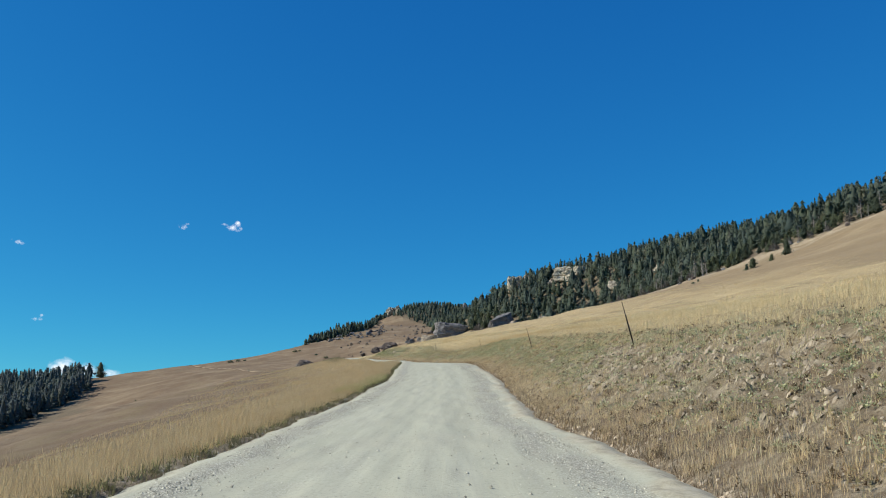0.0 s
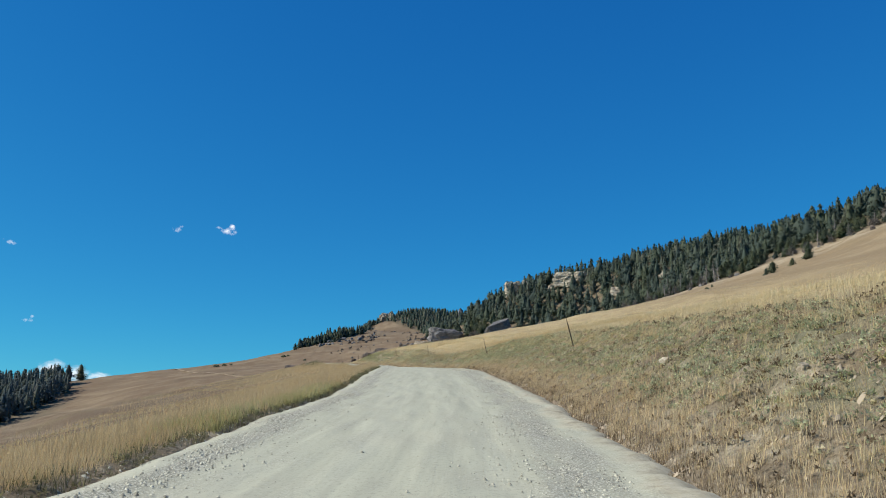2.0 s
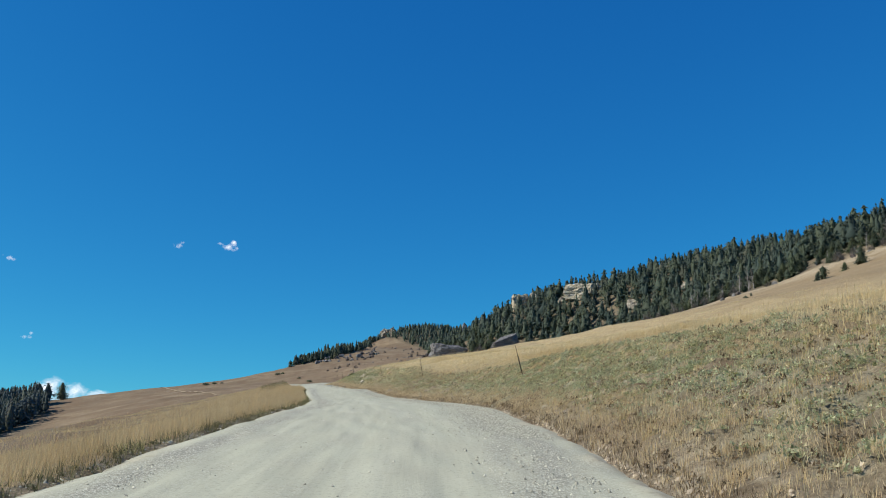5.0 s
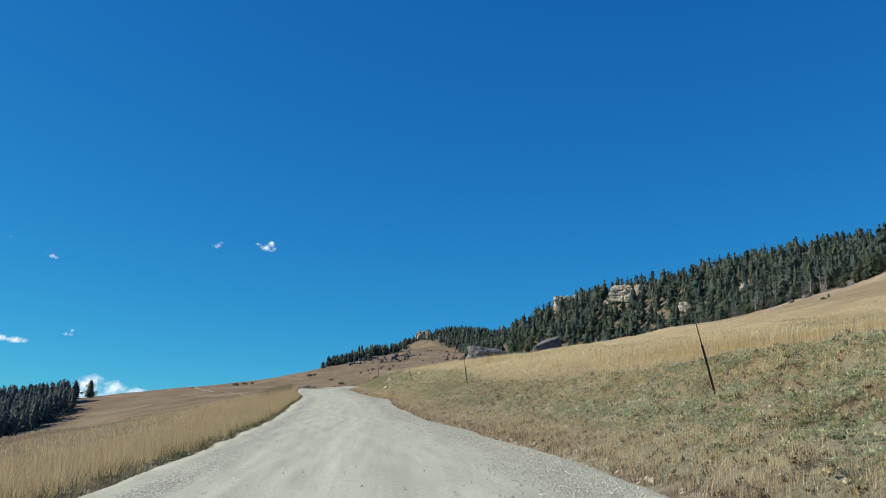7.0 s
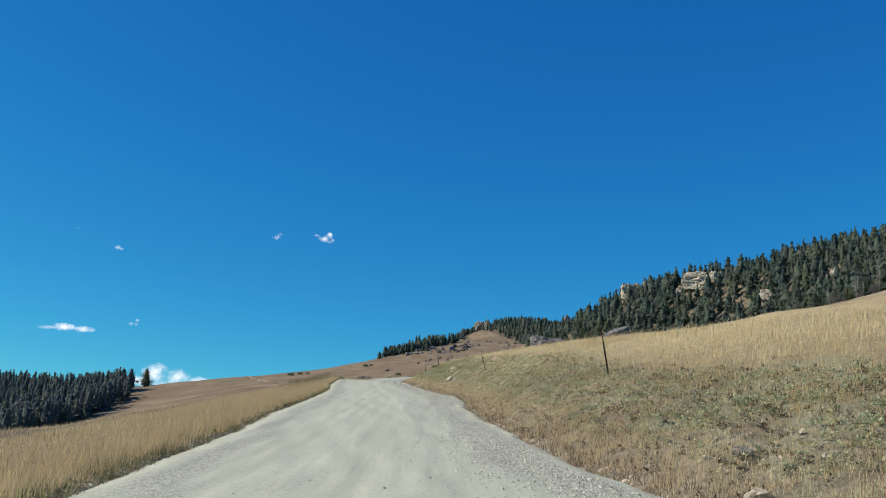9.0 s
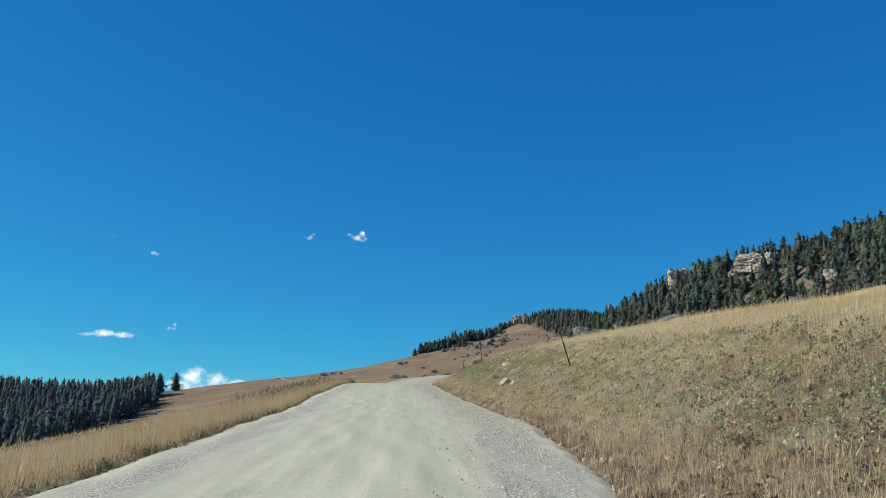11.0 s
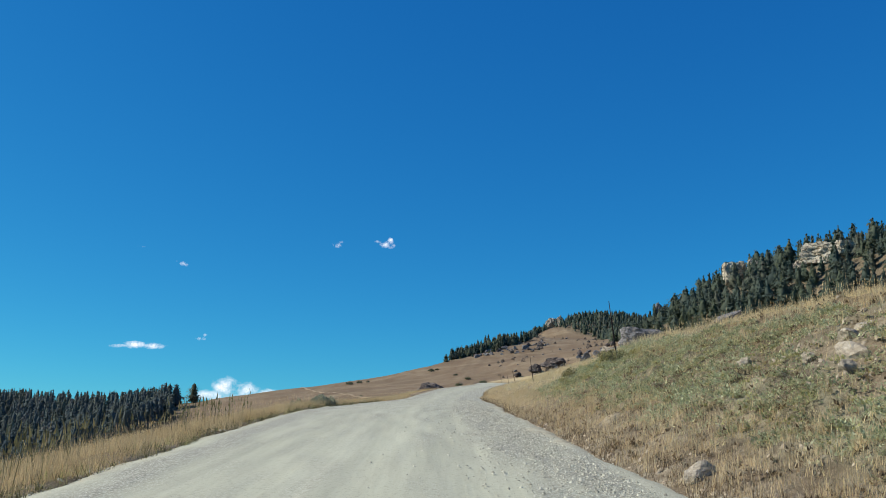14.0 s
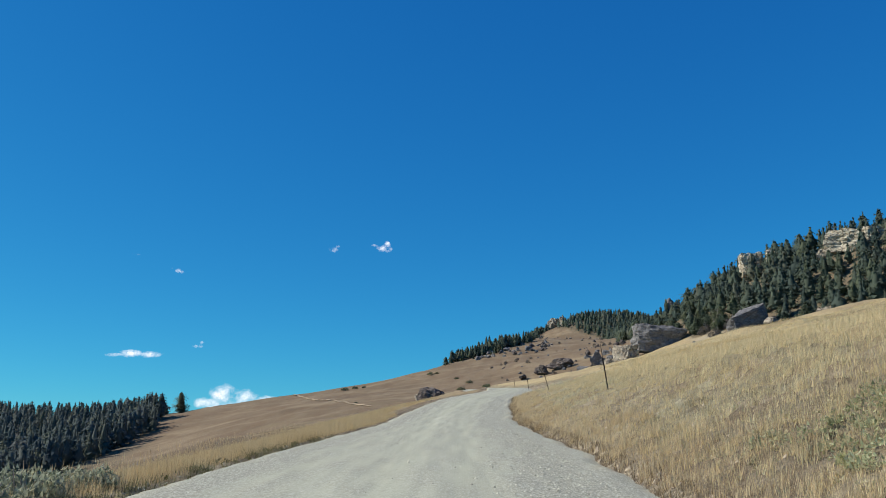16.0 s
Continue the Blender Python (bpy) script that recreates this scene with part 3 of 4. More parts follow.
ROCK_GAPS = [(2, 690, 20, 16), (46, 650, 16, 18), (103, 688, 16, 8), (64, 740, 11, 10), (-80, 1320, 22, 60), (126, 617, 6, 9)]
forest_rng = np.random.RandomState(5)
spots = scatter(forest_rng, 30000, -60, 420, 360, 1000, lambda x, y: in_woods(x, y) & clear_of_rocks(x, y) & near_side(x, y) & (wave(x, y, 25, 16.0) > -0.8), 7.0)
front = spots[:, 0] - woods_edge(spots[:, 1])
order = np.argsort(front + 0.10 * (spots[:, 1] - 360) + forest_rng.uniform(0, 14, len(spots)))
near_spots, far_spots = spots[order[:285]], spots[order[285:]]
conifers = [build_conifer(60 + k, *spec) for k, spec in enumerate((
    (12.0, 3.7, 1500, 0.5, 0.52), (14.5, 4.3, 1700, 0.5, 0.56), (9.5, 3.9, 1300, 0.65, 0.42), (16.5, 4.9, 1900, 0.55, 0.5), (11.0, 4.8, 1400, 0.75, 0.36), (6.0, 2.4, 900, 0.6, 0.5), (13.0, 4.4, 1300, 0.55, 0.45)))]


def place_trees():
    rng = np.random.RandomState(8)
    used = set()
    for x, y in near_spots:
        k = int(rng.choice(6, p=[0.24, 0.24, 0.16, 0.16, 0.12, 0.08]))
        z = float(land(np.array([x]), np.array([y]))[0])
        s = rng.uniform(0.62, 1.05) * float(np.interp(y, [380, 480, 560], [0.72, 0.84, 1.0]))
        m = pose(x, y, z - 0.1, rng.uniform(-3, 3), rng.uniform(-3, 3), rng.uniform(0, 360)) @ Matrix.Diagonal((s * rng.uniform(0.9, 1.25), s * rng.uniform(0.9, 1.25), s, 1))
        if k not in used:
            used.add(k)
            conifers[k].matrix_basis = m
        else:
            copy_thing(conifers[k], m)


place_trees()


def wood_mass(name, places, label, rng, low, high, mat=FARNEEDLE, wide=0.33, shrink=None, count=180):
    """One mesh of many distant conifers."""
    kinds = []
    for k in range(12):
        V, F = bough_crown(rng, count, 1.0, wide * rng.uniform(0.75, 1.25), 0.03, 0.55, rng.uniform(0.45, 0.8), 0.085)
        kinds.append((V, F))
    VV, FF, TT, base = [], [], [], 0
    heights = land(places[:, 0], places[:, 1])
    for (x, y), z in zip(places, heights):
        V, F = kinds[rng.randint(12)]
        s, a, q = low + (high - low) * rng.rand() ** 1.2, rng.uniform(0, 6.283), rng.uniform(0.8, 1.2)
        s *= np.interp(x, shrink, (0.55, 1.0)) if shrink else 1.0
        c, sn = math.cos(a) * s * q, math.sin(a) * s * q
        VV.append(np.stack([x + c * V[:, 0] - sn * V[:, 1], y + sn * V[:, 0] + c * V[:, 1], z + s * V[:, 2]], -1))
        FF.append(F + base)
        TT.append(np.full(len(V), rng.rand()))
        base += len(V)
    me = mesh_of(name, np.concatenate(VV), np.concatenate(FF), mat, False, (("tree", np.concatenate(TT)),))
    return tagged(new(name, me), label, "woods", kind="stuff")


wood_mass("hillside_woods", far_spots, "dense dark conifers climbing the steep hillside", np.random.RandomState(9), 8, 15.5)
ridge_spots = scatter(np.random.RandomState(10), 9000, -160, 330, 1000, 1520, lambda x, y: in_woods(x, y) & clear_of_rocks(x, y) & near_side(x, y), 6.5)
band = np.random.RandomState(14)
crest, brow = np.sort(band.rand(300)), np.sort(band.rand(230))
crest_spots = np.concatenate([
    np.stack([np.interp(crest, [0, 1], [-122, -97]) + band.normal(2, 5, 300), 1100 + 240 * crest], -1),
    np.stack([np.interp(brow, [0, 0.2, 0.45, 0.7, 1], [-149, -139, -125, -112, -88]) + band.normal(0, 2.5, 230), np.interp(brow, [0, 0.2, 0.45, 0.7, 1], [947, 964, 970, 988, 1024]) + band.normal(4, 5, 230)], -1)])
wood_mass("crest_woods", crest_spots, "thin line of small dark conifers on the skyline", np.random.RandomState(15), 3.5, 11.5, FARNEEDLE, 0.34, None, 96)
wood_mass("ridge_woods", ridge_spots, "hazy dark conifers along the far ridge", np.random.RandomState(11), 6, 13, FARNEEDLE, 0.33, None, 72)
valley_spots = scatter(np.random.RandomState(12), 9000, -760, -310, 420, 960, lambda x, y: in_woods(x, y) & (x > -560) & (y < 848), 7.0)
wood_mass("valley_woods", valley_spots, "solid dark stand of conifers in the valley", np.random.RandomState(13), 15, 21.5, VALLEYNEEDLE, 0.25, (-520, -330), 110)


def ground_z(x, y):
    return float(land(np.array([float(x)]), np.array([float(y)]))[0])


def part(name, me, parent, label=""):
    ob = new(name, me)
    ob.parent = parent
    if label:
        ob["label"] = label
    return ob


# ---- rocks ----
def rock_mesh(name, seed, size, mat, detail=3, rough=0.16, cuts=11, layers=0.0, blocky=False):
    """A block with broken faces: a ball or a box cut by planes, then roughened."""
    rng = np.random.RandomState(seed)
    bm = bmesh.new()
    if blocky:
        bmesh.ops.create_cube(bm, size=1.5)
        bmesh.ops.subdivide_edges(bm, edges=bm.edges[:], cuts=4 * detail, use_grid_fill=True)
        cuts = 4
    else:
        bmesh.ops.create_icosphere(bm, subdivisions=detail, radius=1.0)
    planes = [(Vector(rng.normal(size=3)).normalized(), rng.uniform(0.45, 0.85) + 0.2 * blocky) for _ in range(cuts)]
    shift = Vector(rng.uniform(-50, 50, 3))
    for v in bm.verts:
        p = v.co.copy()
        for nrm, dist in planes:
            over = p.dot(nrm) - dist
            if over > 0:
                p -= nrm * over * 0.94
        q = p * 1.7 + shift
        p += p.normalized() * rough * (noise.noise(q) + 0.5 * noise.noise(q * 2.7) + 0.3 * noise.noise(q * 6.1))
        if layers:
            p *= 1 + 0.05 * math.sin(p.z * layers * 6.283 + 2 * noise.noise(q))
        v.co = Vector((p.x * size[0] / 2, p.y * size[1] / 2, p.z * size[2] / 2))
    me = bpy.data.meshes.new(name)
    bm.to_mesh(me)
    bm.free()
    me.materials.append(mat)
    return me


def put_rock(name, seed, x, y, size, mat, label, turn=0, tip=(0, 0), sink=0.3, detail=3, rough=0.16, layers=0.0, group="", blocky=False):
    ob = new(name, rock_mesh(name, seed, size, mat, detail, rough, 9, layers, blocky))
    ob.matrix_basis = pose(x, y, ground_z(x, y) + size[2] * (0.5 - sink), tip[0], tip[1], turn)
    return tagged(ob, label, "rock", group)


put_rock("rock_outcrop", 1, 6.5, 695, (33, 22, 19), DARKROCK, "huge dark grey granite block below the woods", 8, (2, 1), 0.30, 5, 0.15, blocky=True)
# sunlit end of the block, put in as a paler rock
put_rock("rock_outcrop", 2, -11.5, 690, (12, 14, 15), PALEROCK, "pale sunlit end of a granite outcrop", 30, (0, 2), 0.3, 4, 0.2, blocky=True)
put_rock("rock_outcrop", 15, -25, 700, (13, 10, 12), DARKROCK, "broken grey granite heap beside the huge block", 50, (0, 0), 0.3, 4, 0.25)
put_rock("rock_outcrop", 19, -20, 686, (8, 7, 8), PALEROCK, "pale tumbled granite rubble beside the huge block", 70, (0, 10), 0.3, 4, 0.25)
put_rock("rock_outcrop", 20, -33, 712, (12, 8, 6), DARKROCK, "low grey granite rubble in the dry grass", 10, (0, 0), 0.3, 4, 0.25)
put_rock("rock_slab", 3, 45, 657, (25, 13, 11), DARKROCK, "tilted weathered grey granite slab under the pines", 14, (10, -21), 0.14, 5, 0.13, blocky=True)
put_rock("rock_slab", 16, 55, 650, (8, 7, 6), PALEROCK, "pale broken block under the tilted slab", 40, (0, 0), 0.3, 3, 0.2)
put_rock("rock_outcrop", 4, 78, 640, (12, 9, 7), PALEROCK, "pale granite outcrop at the foot of the woods", 0, (0, 0), 0.25, 4, 0.2)
put_rock("rock_spire", 5, 21, 792, (7, 6, 22), DARKROCK, "grey rock spire standing among the pines", 10, (0, 6), 0.25, 4, 0.2)
put_rock("rock_boulder", 6, -98.7, 604, (15.5, 9, 11), REDROCK, "dark brown boulder in dry grass beside the road", 16, (6, -6), 0.48, 4, 0.2)
# paler stone set in the boulder's left end, for the sun on it
put_rock("rock_boulder", 17, -102.5, 603, (4.5, 5, 5.5), PALEROCK, "pale stone for the sunlit end of the dark boulder", 8, (0, 0), 0.3, 3, 0.25)
put_rock("rock_cliff", 7, 103, 692, (24, 12, 15), CREAMROCK, "pale cream limestone cliff above the pines", -22, (0, 4), 0.20, 5, 0.34, 0.7, blocky=True)
put_rock("rock_cliff", 21, 114, 686, (13, 9, 12), CREAMROCK, "pale cream limestone buttress beside the cliff", 12, (0, 5), 0.2, 4, 0.25, 1.2, blocky=True)
put_rock("rock_cliff", 22, 91, 697, (9, 8, 10), CREAMROCK, "pale cream limestone buttress beside the cliff", 35, (0, -6), 0.25, 4, 0.25)
put_rock("rock_cliff", 8, 64, 744, (15, 10, 17), CREAMROCK, "pale cream limestone crag on the skyline", 6, (0, 0), 0.1, 4, 0.28, 0.7, blocky=True)
put_rock("rock_cliff", 9, 75, 736, (9, 7, 11), CREAMROCK, "pale cream limestone crag on the skyline", 30, (0, 0), 0.15, 4, 0.25)
put_rock("rock_cliff", 10, 127, 624, (8, 7, 9), CREAMROCK, "pale limestone crag showing between pines", 0, (0, 0), 0.2, 4, 0.25)
put_rock("rock_cliff", 18, 152, 588, (8, 7, 9), CREAMROCK, "pale limestone crag showing between pines", 20, (0, 0), 0.2, 4, 0.25)
put_rock("rock_summit", 11, -85, 1345, (22, 16, 27), PALEROCK, "brown crag on top of the far ridge", 0, (0, 8), 0.35, 4, 0.3, 1.0)
put_rock("rock_summit", 12, -70, 1334, (15, 12, 22), PALEROCK, "pale brown crag on the far ridge", 40, (0, 0), 0.35, 4, 0.3)
for k, (x, y, w, h) in enumerate(((-49, 756, 17, 8.5), (-60, 748, 10, 8), (-70, 742, 6, 4))):
    put_rock("rock_heap", 30 + k, x, y, (w, w * 0.7, h), REDROCK, "dark brown rock heap in the dry meadow", 30 * k, (0, 0), 0.25, 4, 0.26)


def scattered_rocks():
    rng = np.random.RandomState(77)
    kinds = [rock_mesh("rock_boulder", 200 + k, (1, 0.8, 0.95), m, 3, 0.25) for k, m in enumerate((DARKROCK, REDROCK, DARKROCK))]
    rows = [(-125 + 55 * rng.rand(), 930 + 90 * rng.rand(), rng.uniform(2.2, 6.8)) for _ in range(58)]
    rows += [(-60 + 60 * rng.rand(), 720 + 70 * rng.rand(), rng.uniform(2.5, 6)) for _ in range(16)]
    rows += [(woods_edge(yy) - rng.uniform(5, 95), yy, rng.uniform(1.2, 3.6)) for yy in rng.uniform(720, 1180, 60)]
    rows += [(rng.uniform(18, 60), rng.uniform(655, 685), rng.uniform(2, 5)) for _ in range(10)]
    rows += [(woods_edge(yy) - rng.uniform(-8, 14), yy, rng.uniform(1.5, 4)) for yy in rng.uniform(380, 640, 30)]
    for x, y, s in rows:
        ob = new("rock_boulder", kinds[rng.randint(3)])
        ob.matrix_basis = pose(x, y, ground_z(x, y) + 0.12 * s, 0, 0, rng.uniform(0, 360)) @ Matrix.Diagonal((s, s, s * rng.uniform(0.7, 1.1), 1))
        tagged(ob, "weathered grey boulder lying on the dry slope", "rock", "boulders on the hillside")


scattered_rocks()


def bank_rocks():
    spots = ((-11.86, 209.2, 0.82, 0.58, 12), (-11.2, 208.0, 0.85, 0.3, 14), (7.1, 54.5, 0.5, 0.33, 13), (-15.9, 219.5, 0.5, 0.36, 15), (-0.5, 146.0, 0.55, 0.2, 16), (-0.9, 143.3, 0.65, 0.22, 17),
             (-15.6, 217.2, 0.25, 0.16, 18), (-11.2, 198.0, 0.25, 0.17, 19), (5.9, 60.0, 0.3, 0.2, 20), (6.6, 43.5, 0.3, 0.2, 21), (5.4, 31.0, 0.35, 0.22, 22), (-12.9, 222.5, 0.75, 0.3, 23), (-12.7, 223.4, 0.5, 0.24, 25), (-13.2, 221.7, 0.45, 0.22, 26), (-12.3, 222.0, 0.4, 0.22, 27), (-13.4, 223.6, 0.35, 0.2, 28), (-12.2, 224.2, 0.45, 0.22, 29), (-14.2, 226.0, 0.4, 0.25, 24))
    for x, y, w, h, seed in spots:
        ob = new("bank_stone", rock_mesh("bank_stone", seed, (w, w * 0.8, h * 1.4), BANKROCK, 3, 0.15))
        ob.matrix_basis = pose(x, y, ground_z(x, y) + h * 0.12, 6, -16, seed * 37)
        tagged(ob, "pale angular stone bedded in the grassy bank", "rock", "stones in the road bank")


bank_rocks()


def tiny_stones(name, label, rng, xs, ys, zs, low, high, mat, lying=False):
    """Many loose stones in one mesh, six faces each."""
    n = len(xs)
    corner = np.array([(1, 0, -0.3), (0, 1, -0.3), (-1, 0, -0.3), (0, -1, -0.3), (0.45, 0.35, 0.8), (-0.4, -0.3, 0.9)], float)
    face = np.array([(0, 1, 4), (1, 2, 4), (4, 2, 5), (2, 3, 5), (3, 0, 5), (0, 4, 5)])
    s = low * (high / low) ** (rng.rand(n) ** 2.2)
    V = corner[None] * rng.uniform(0.6, 1.3, (n, 6, 1)) * s[:, None, None] * np.array([1, 1, 0.7])
    a = rng.uniform(0, 6.283, n)
    c, sn = np.cos(a)[:, None], np.sin(a)[:, None]
    X, Y = V[..., 0] * c - V[..., 1] * sn, V[..., 0] * sn + V[..., 1] * c
    X, Y, base = X + xs[:, None], Y + ys[:, None], zs[:, None]
    if lying:
        base = land(X, Y) - 0.012
    V = np.stack([X, Y, V[..., 2] + base + 0.08 * s[:, None]], -1)
    F = face[None] + (np.arange(n) * 6)[:, None, None]
    return tagged(new(name, mesh_of(name, V.reshape(-1, 3), F.reshape(-1, 3), mat)), label, "stones", kind="stuff")


def pebble_material(name, dark, light):
    m, n, l, p = material(name, 0.9)
    geo = n.new("ShaderNodeNewGeometry")
    l.new(ramp(n, l, geo.outputs["Random Per Island"], (0.0, dark), (0.6, light), (1.0, tuple(min(0.75, v * 1.3) for v in light))), p.inputs["Base Color"])
    return m


GRAVEL = pebble_material("loose_gravel", (0.20, 0.192, 0.150), (0.42, 0.41, 0.32))
RUBBLE = pebble_material("pale_rubble", (0.17, 0.14, 0.097), (0.31, 0.26, 0.186))
CLODS = pebble_material("earth_clods", (0.15, 0.115, 0.075), (0.38, 0.315, 0.225))


def loose_stones():
    rng = np.random.RandomState(90)
    n = 56000
    ys = rng.uniform(2, 275, n)
    right = rng.rand(n) < 0.62
    ds = np.where(right, right_edge(ys) - 1.35 + 0.2 * step(78, 98, ys) + rng.normal(0, 0.5, n) * (1 + 0.5 * step(78, 98, ys)), -left_edge(ys) + 0.6 + rng.normal(0, 0.35, n))
    middle = rng.rand(n) < 0.05
    ds = np.where(middle, rng.uniform(-3.2, 3.2, n), ds)
    xs = along(ys, 1) + ds
    zs = along(ys, 2) - 0.016 * np.abs(ds) - 0.08 * step(0.86, 1.0, np.abs(ds) / 3.9)
    tiny_stones("gravel", "loose pale gravel along the road shoulders", rng, xs, ys, zs, 0.008, 0.034, GRAVEL)
    n = 52000
    ys = rng.choice((92.0, 92.0, 178.0, 14.0), n) + rng.uniform(0, 62, n)
    ds = right_edge(ys) - 0.35 - rng.gamma(2.2, 0.42, n)
    xs = along(ys, 1) + ds
    zs = along(ys, 2) - 0.016 * np.abs(ds) - 0.05
    tiny_stones("gravel_windrow", "coarse loose gravel thrown along the shoulder", rng, xs, ys, zs + 0.045, 0.009, 0.032, GRAVEL)
    n = 34000
    ys = rng.uniform(4, 272, n)
    ds = -left_edge(ys) + 0.05 + rng.gamma(2.0, 0.34, n)
    xs = along(ys, 1) + ds
    zs = along(ys, 2) - 0.016 * np.abs(ds) - 0.05 * step(0.86, 1.0, np.abs(ds) / left_edge(ys))
    tiny_stones("verge_gravel", "coarse loose gravel along the grassy verge", rng, xs, ys, zs, 0.009, 0.036, GRAVEL)
    n = 14000
    ys = rng.uniform(2, 280, n)
    ds = right_edge(ys) + 0.1 + rng.normal(0, 0.16, n) * (1 + 0.6 * wave(ys, 0 * ys, 51, 6.0))
    xs = along(ys, 1) + ds
    tiny_stones("edge_clods", "broken earth clods along the edge of the bank", rng, xs, ys, land(xs, ys), 0.012, 0.085, CLODS, True)
    n = 15000
    ys = rng.uniform(2, 290, n)
    ds = right_edge(ys) + 0.15 + rng.gamma(1.6, 1.2, n)
    keep = ds < 9.5
    xs, ys = (along(ys, 1) + ds)[keep], ys[keep]
    tiny_stones("earth_clods", "dry earth clods and stones on the bank", rng, xs, ys, land(xs, ys) - 0.01, 0.010, 0.045, CLODS, True)
    n = 44000
    ys = rng.choice((10.0, 204.0, 118.0), n, p=(0.5, 0.3, 0.2)) + rng.uniform(0, 34, n)
    xs = along(ys, 1) + right_edge(ys) + rng.uniform(0.6, 7.2, n)
    keep = rng.rand(n) < bare(xs, ys)
    xs, ys = xs[keep], ys[keep]
    tiny_stones("bank_rubble", "crumbled pale earth and stones on the bare bank", rng, xs, ys, land(xs, ys) - 0.01, 0.012, 0.085, RUBBLE, True)
    n = 5000
    ys = rng.uniform(2, 270, n)
    xs = along(ys, 1) - left_edge(ys) - np.abs(rng.normal(0, 0.25, n))
    tiny_stones("verge_stones", "pale stones along the grassy verge", rng, xs, ys, land(xs, ys), 0.012, 0.05, GRAVEL, True)


loose_stones()


# ---- marker posts ----
def post_mesh(name, tall, flange, stem):
    """A steel T section with studs up its face."""
    bm = bmesh.new()
    for sx, sy, ox, oy, z0, z1 in ((flange, 0.006, 0, 0, -0.3, tall), (0.006, stem, 0, stem / 2, -0.3, tall - 0.01)):
        made = bmesh.ops.create_cube(bm, size=1.0, matrix=Matrix.Translation((ox, oy, (z0 + z1) / 2)) @ Matrix.Diagonal((sx, sy, z1 - z0, 1)))
    for k in range(int(tall / 0.11)):
        bmesh.ops.create_cube(bm, size=1.0, matrix=Matrix.Translation((0, -0.008, 0.1 + 0.11 * k)) @ Matrix.Diagonal((0.016, 0.012, 0.03, 1)))
    me = bpy.data.meshes.new(name)
    bm.to_mesh(me)
    bm.free()
    me.materials.append(STEEL)
    return me


def rod_mesh(tall, radius):
    bm = bmesh.new()
    bmesh.ops.create_cone(bm, cap_ends=True, segments=8, radius1=radius, radius2=radius * 0.8, depth=tall, matrix=Matrix.Translation((0, 0, tall / 2)))
    me = bpy.data.meshes.new("marker_rod")
    bm.to_mesh(me)
    bm.free()
    me.materials.append(STEEL)
    return me


def build_posts():
    first = tagged(new("marker_post"), "thin dark steel marker post leaning on the grassy bank", "post", "marker posts along the road")
    part("post", post_mesh("post", 1.65, 0.062, 0.05), first)
    rod = part("marker_rod", rod_mesh(0.85, 0.019), first, "thin rod extending the post")
    rod.location = (0, 0.012, 1.45)
    spots = ((8.78, 38.8, -14, 2, 0.93), (8.45, 80.3, -14, 0, 0.95), (5.85, 125.6, -14, 1, 0.95), (-1.2, 164.2, -10, 2, 0.95), (-8.2, 203.2, -17, 5, 0.84), (-16.65, 242.3, -6, -2, 1.2), (-23.3, 282.0, -7, -2, 1.2), (-28.5, 317.5, -14, -2, 1.0), (-33.6, 356.0, -8, 0, 1.0), (-39.5, 395.0, -6, 0, 1.0))
    for k, (x, y, lean, nod, tall) in enumerate(spots):
        m = pose(x, y, ground_z(x, y) - 0.02, nod, lean, 4) @ Matrix.Diagonal((1, 1, tall, 1))
        if k == 0:
            first.matrix_basis = m
        else:
            copy_thing(first, m)


build_posts()


# ---- single trees and bushes on the slopes ----
def single_trees():
    rng = np.random.RandomState(31)
    rows = [(-349, 836, 6, 0.5), (-151, 930, 0, 0.75), (-140, 940, 5, 0.9), (-131, 950, 5, 0.8), (133, 364, 5, 1.0), (139, 372, 4, 0.6), (150, 378, 5, 1.1), (161, 387, 0, 0.8), (141, 380, 5, 0.8), (122, 398, 5, 0.5)]
    for yy in rng.uniform(945, 1010, 16):
        rows.append((-128 + 22 * rng.rand() - 0.2 * (yy - 945), yy + 10, int(rng.choice([0, 2, 5])), rng.uniform(0.6, 1.0)))
    x, y = -336.6, 835.7
    conifers[6].matrix_basis = pose(x, y, ground_z(x, y) - 0.1, 0, 0, 40) @ Matrix.Scale(1.15, 4)
    tagged(conifers[6], "lone dark broad-crowned conifer on the open slope")
    for x, y, k, s in rows:
        ob = copy_thing(conifers[k], pose(x, y, ground_z(x, y) - 0.1, 0, 0, rng.uniform(0, 360)) @ Matrix.Scale(s, 4))
        tagged(ob, "lone dark conifer standing on the open slope")


single_trees()


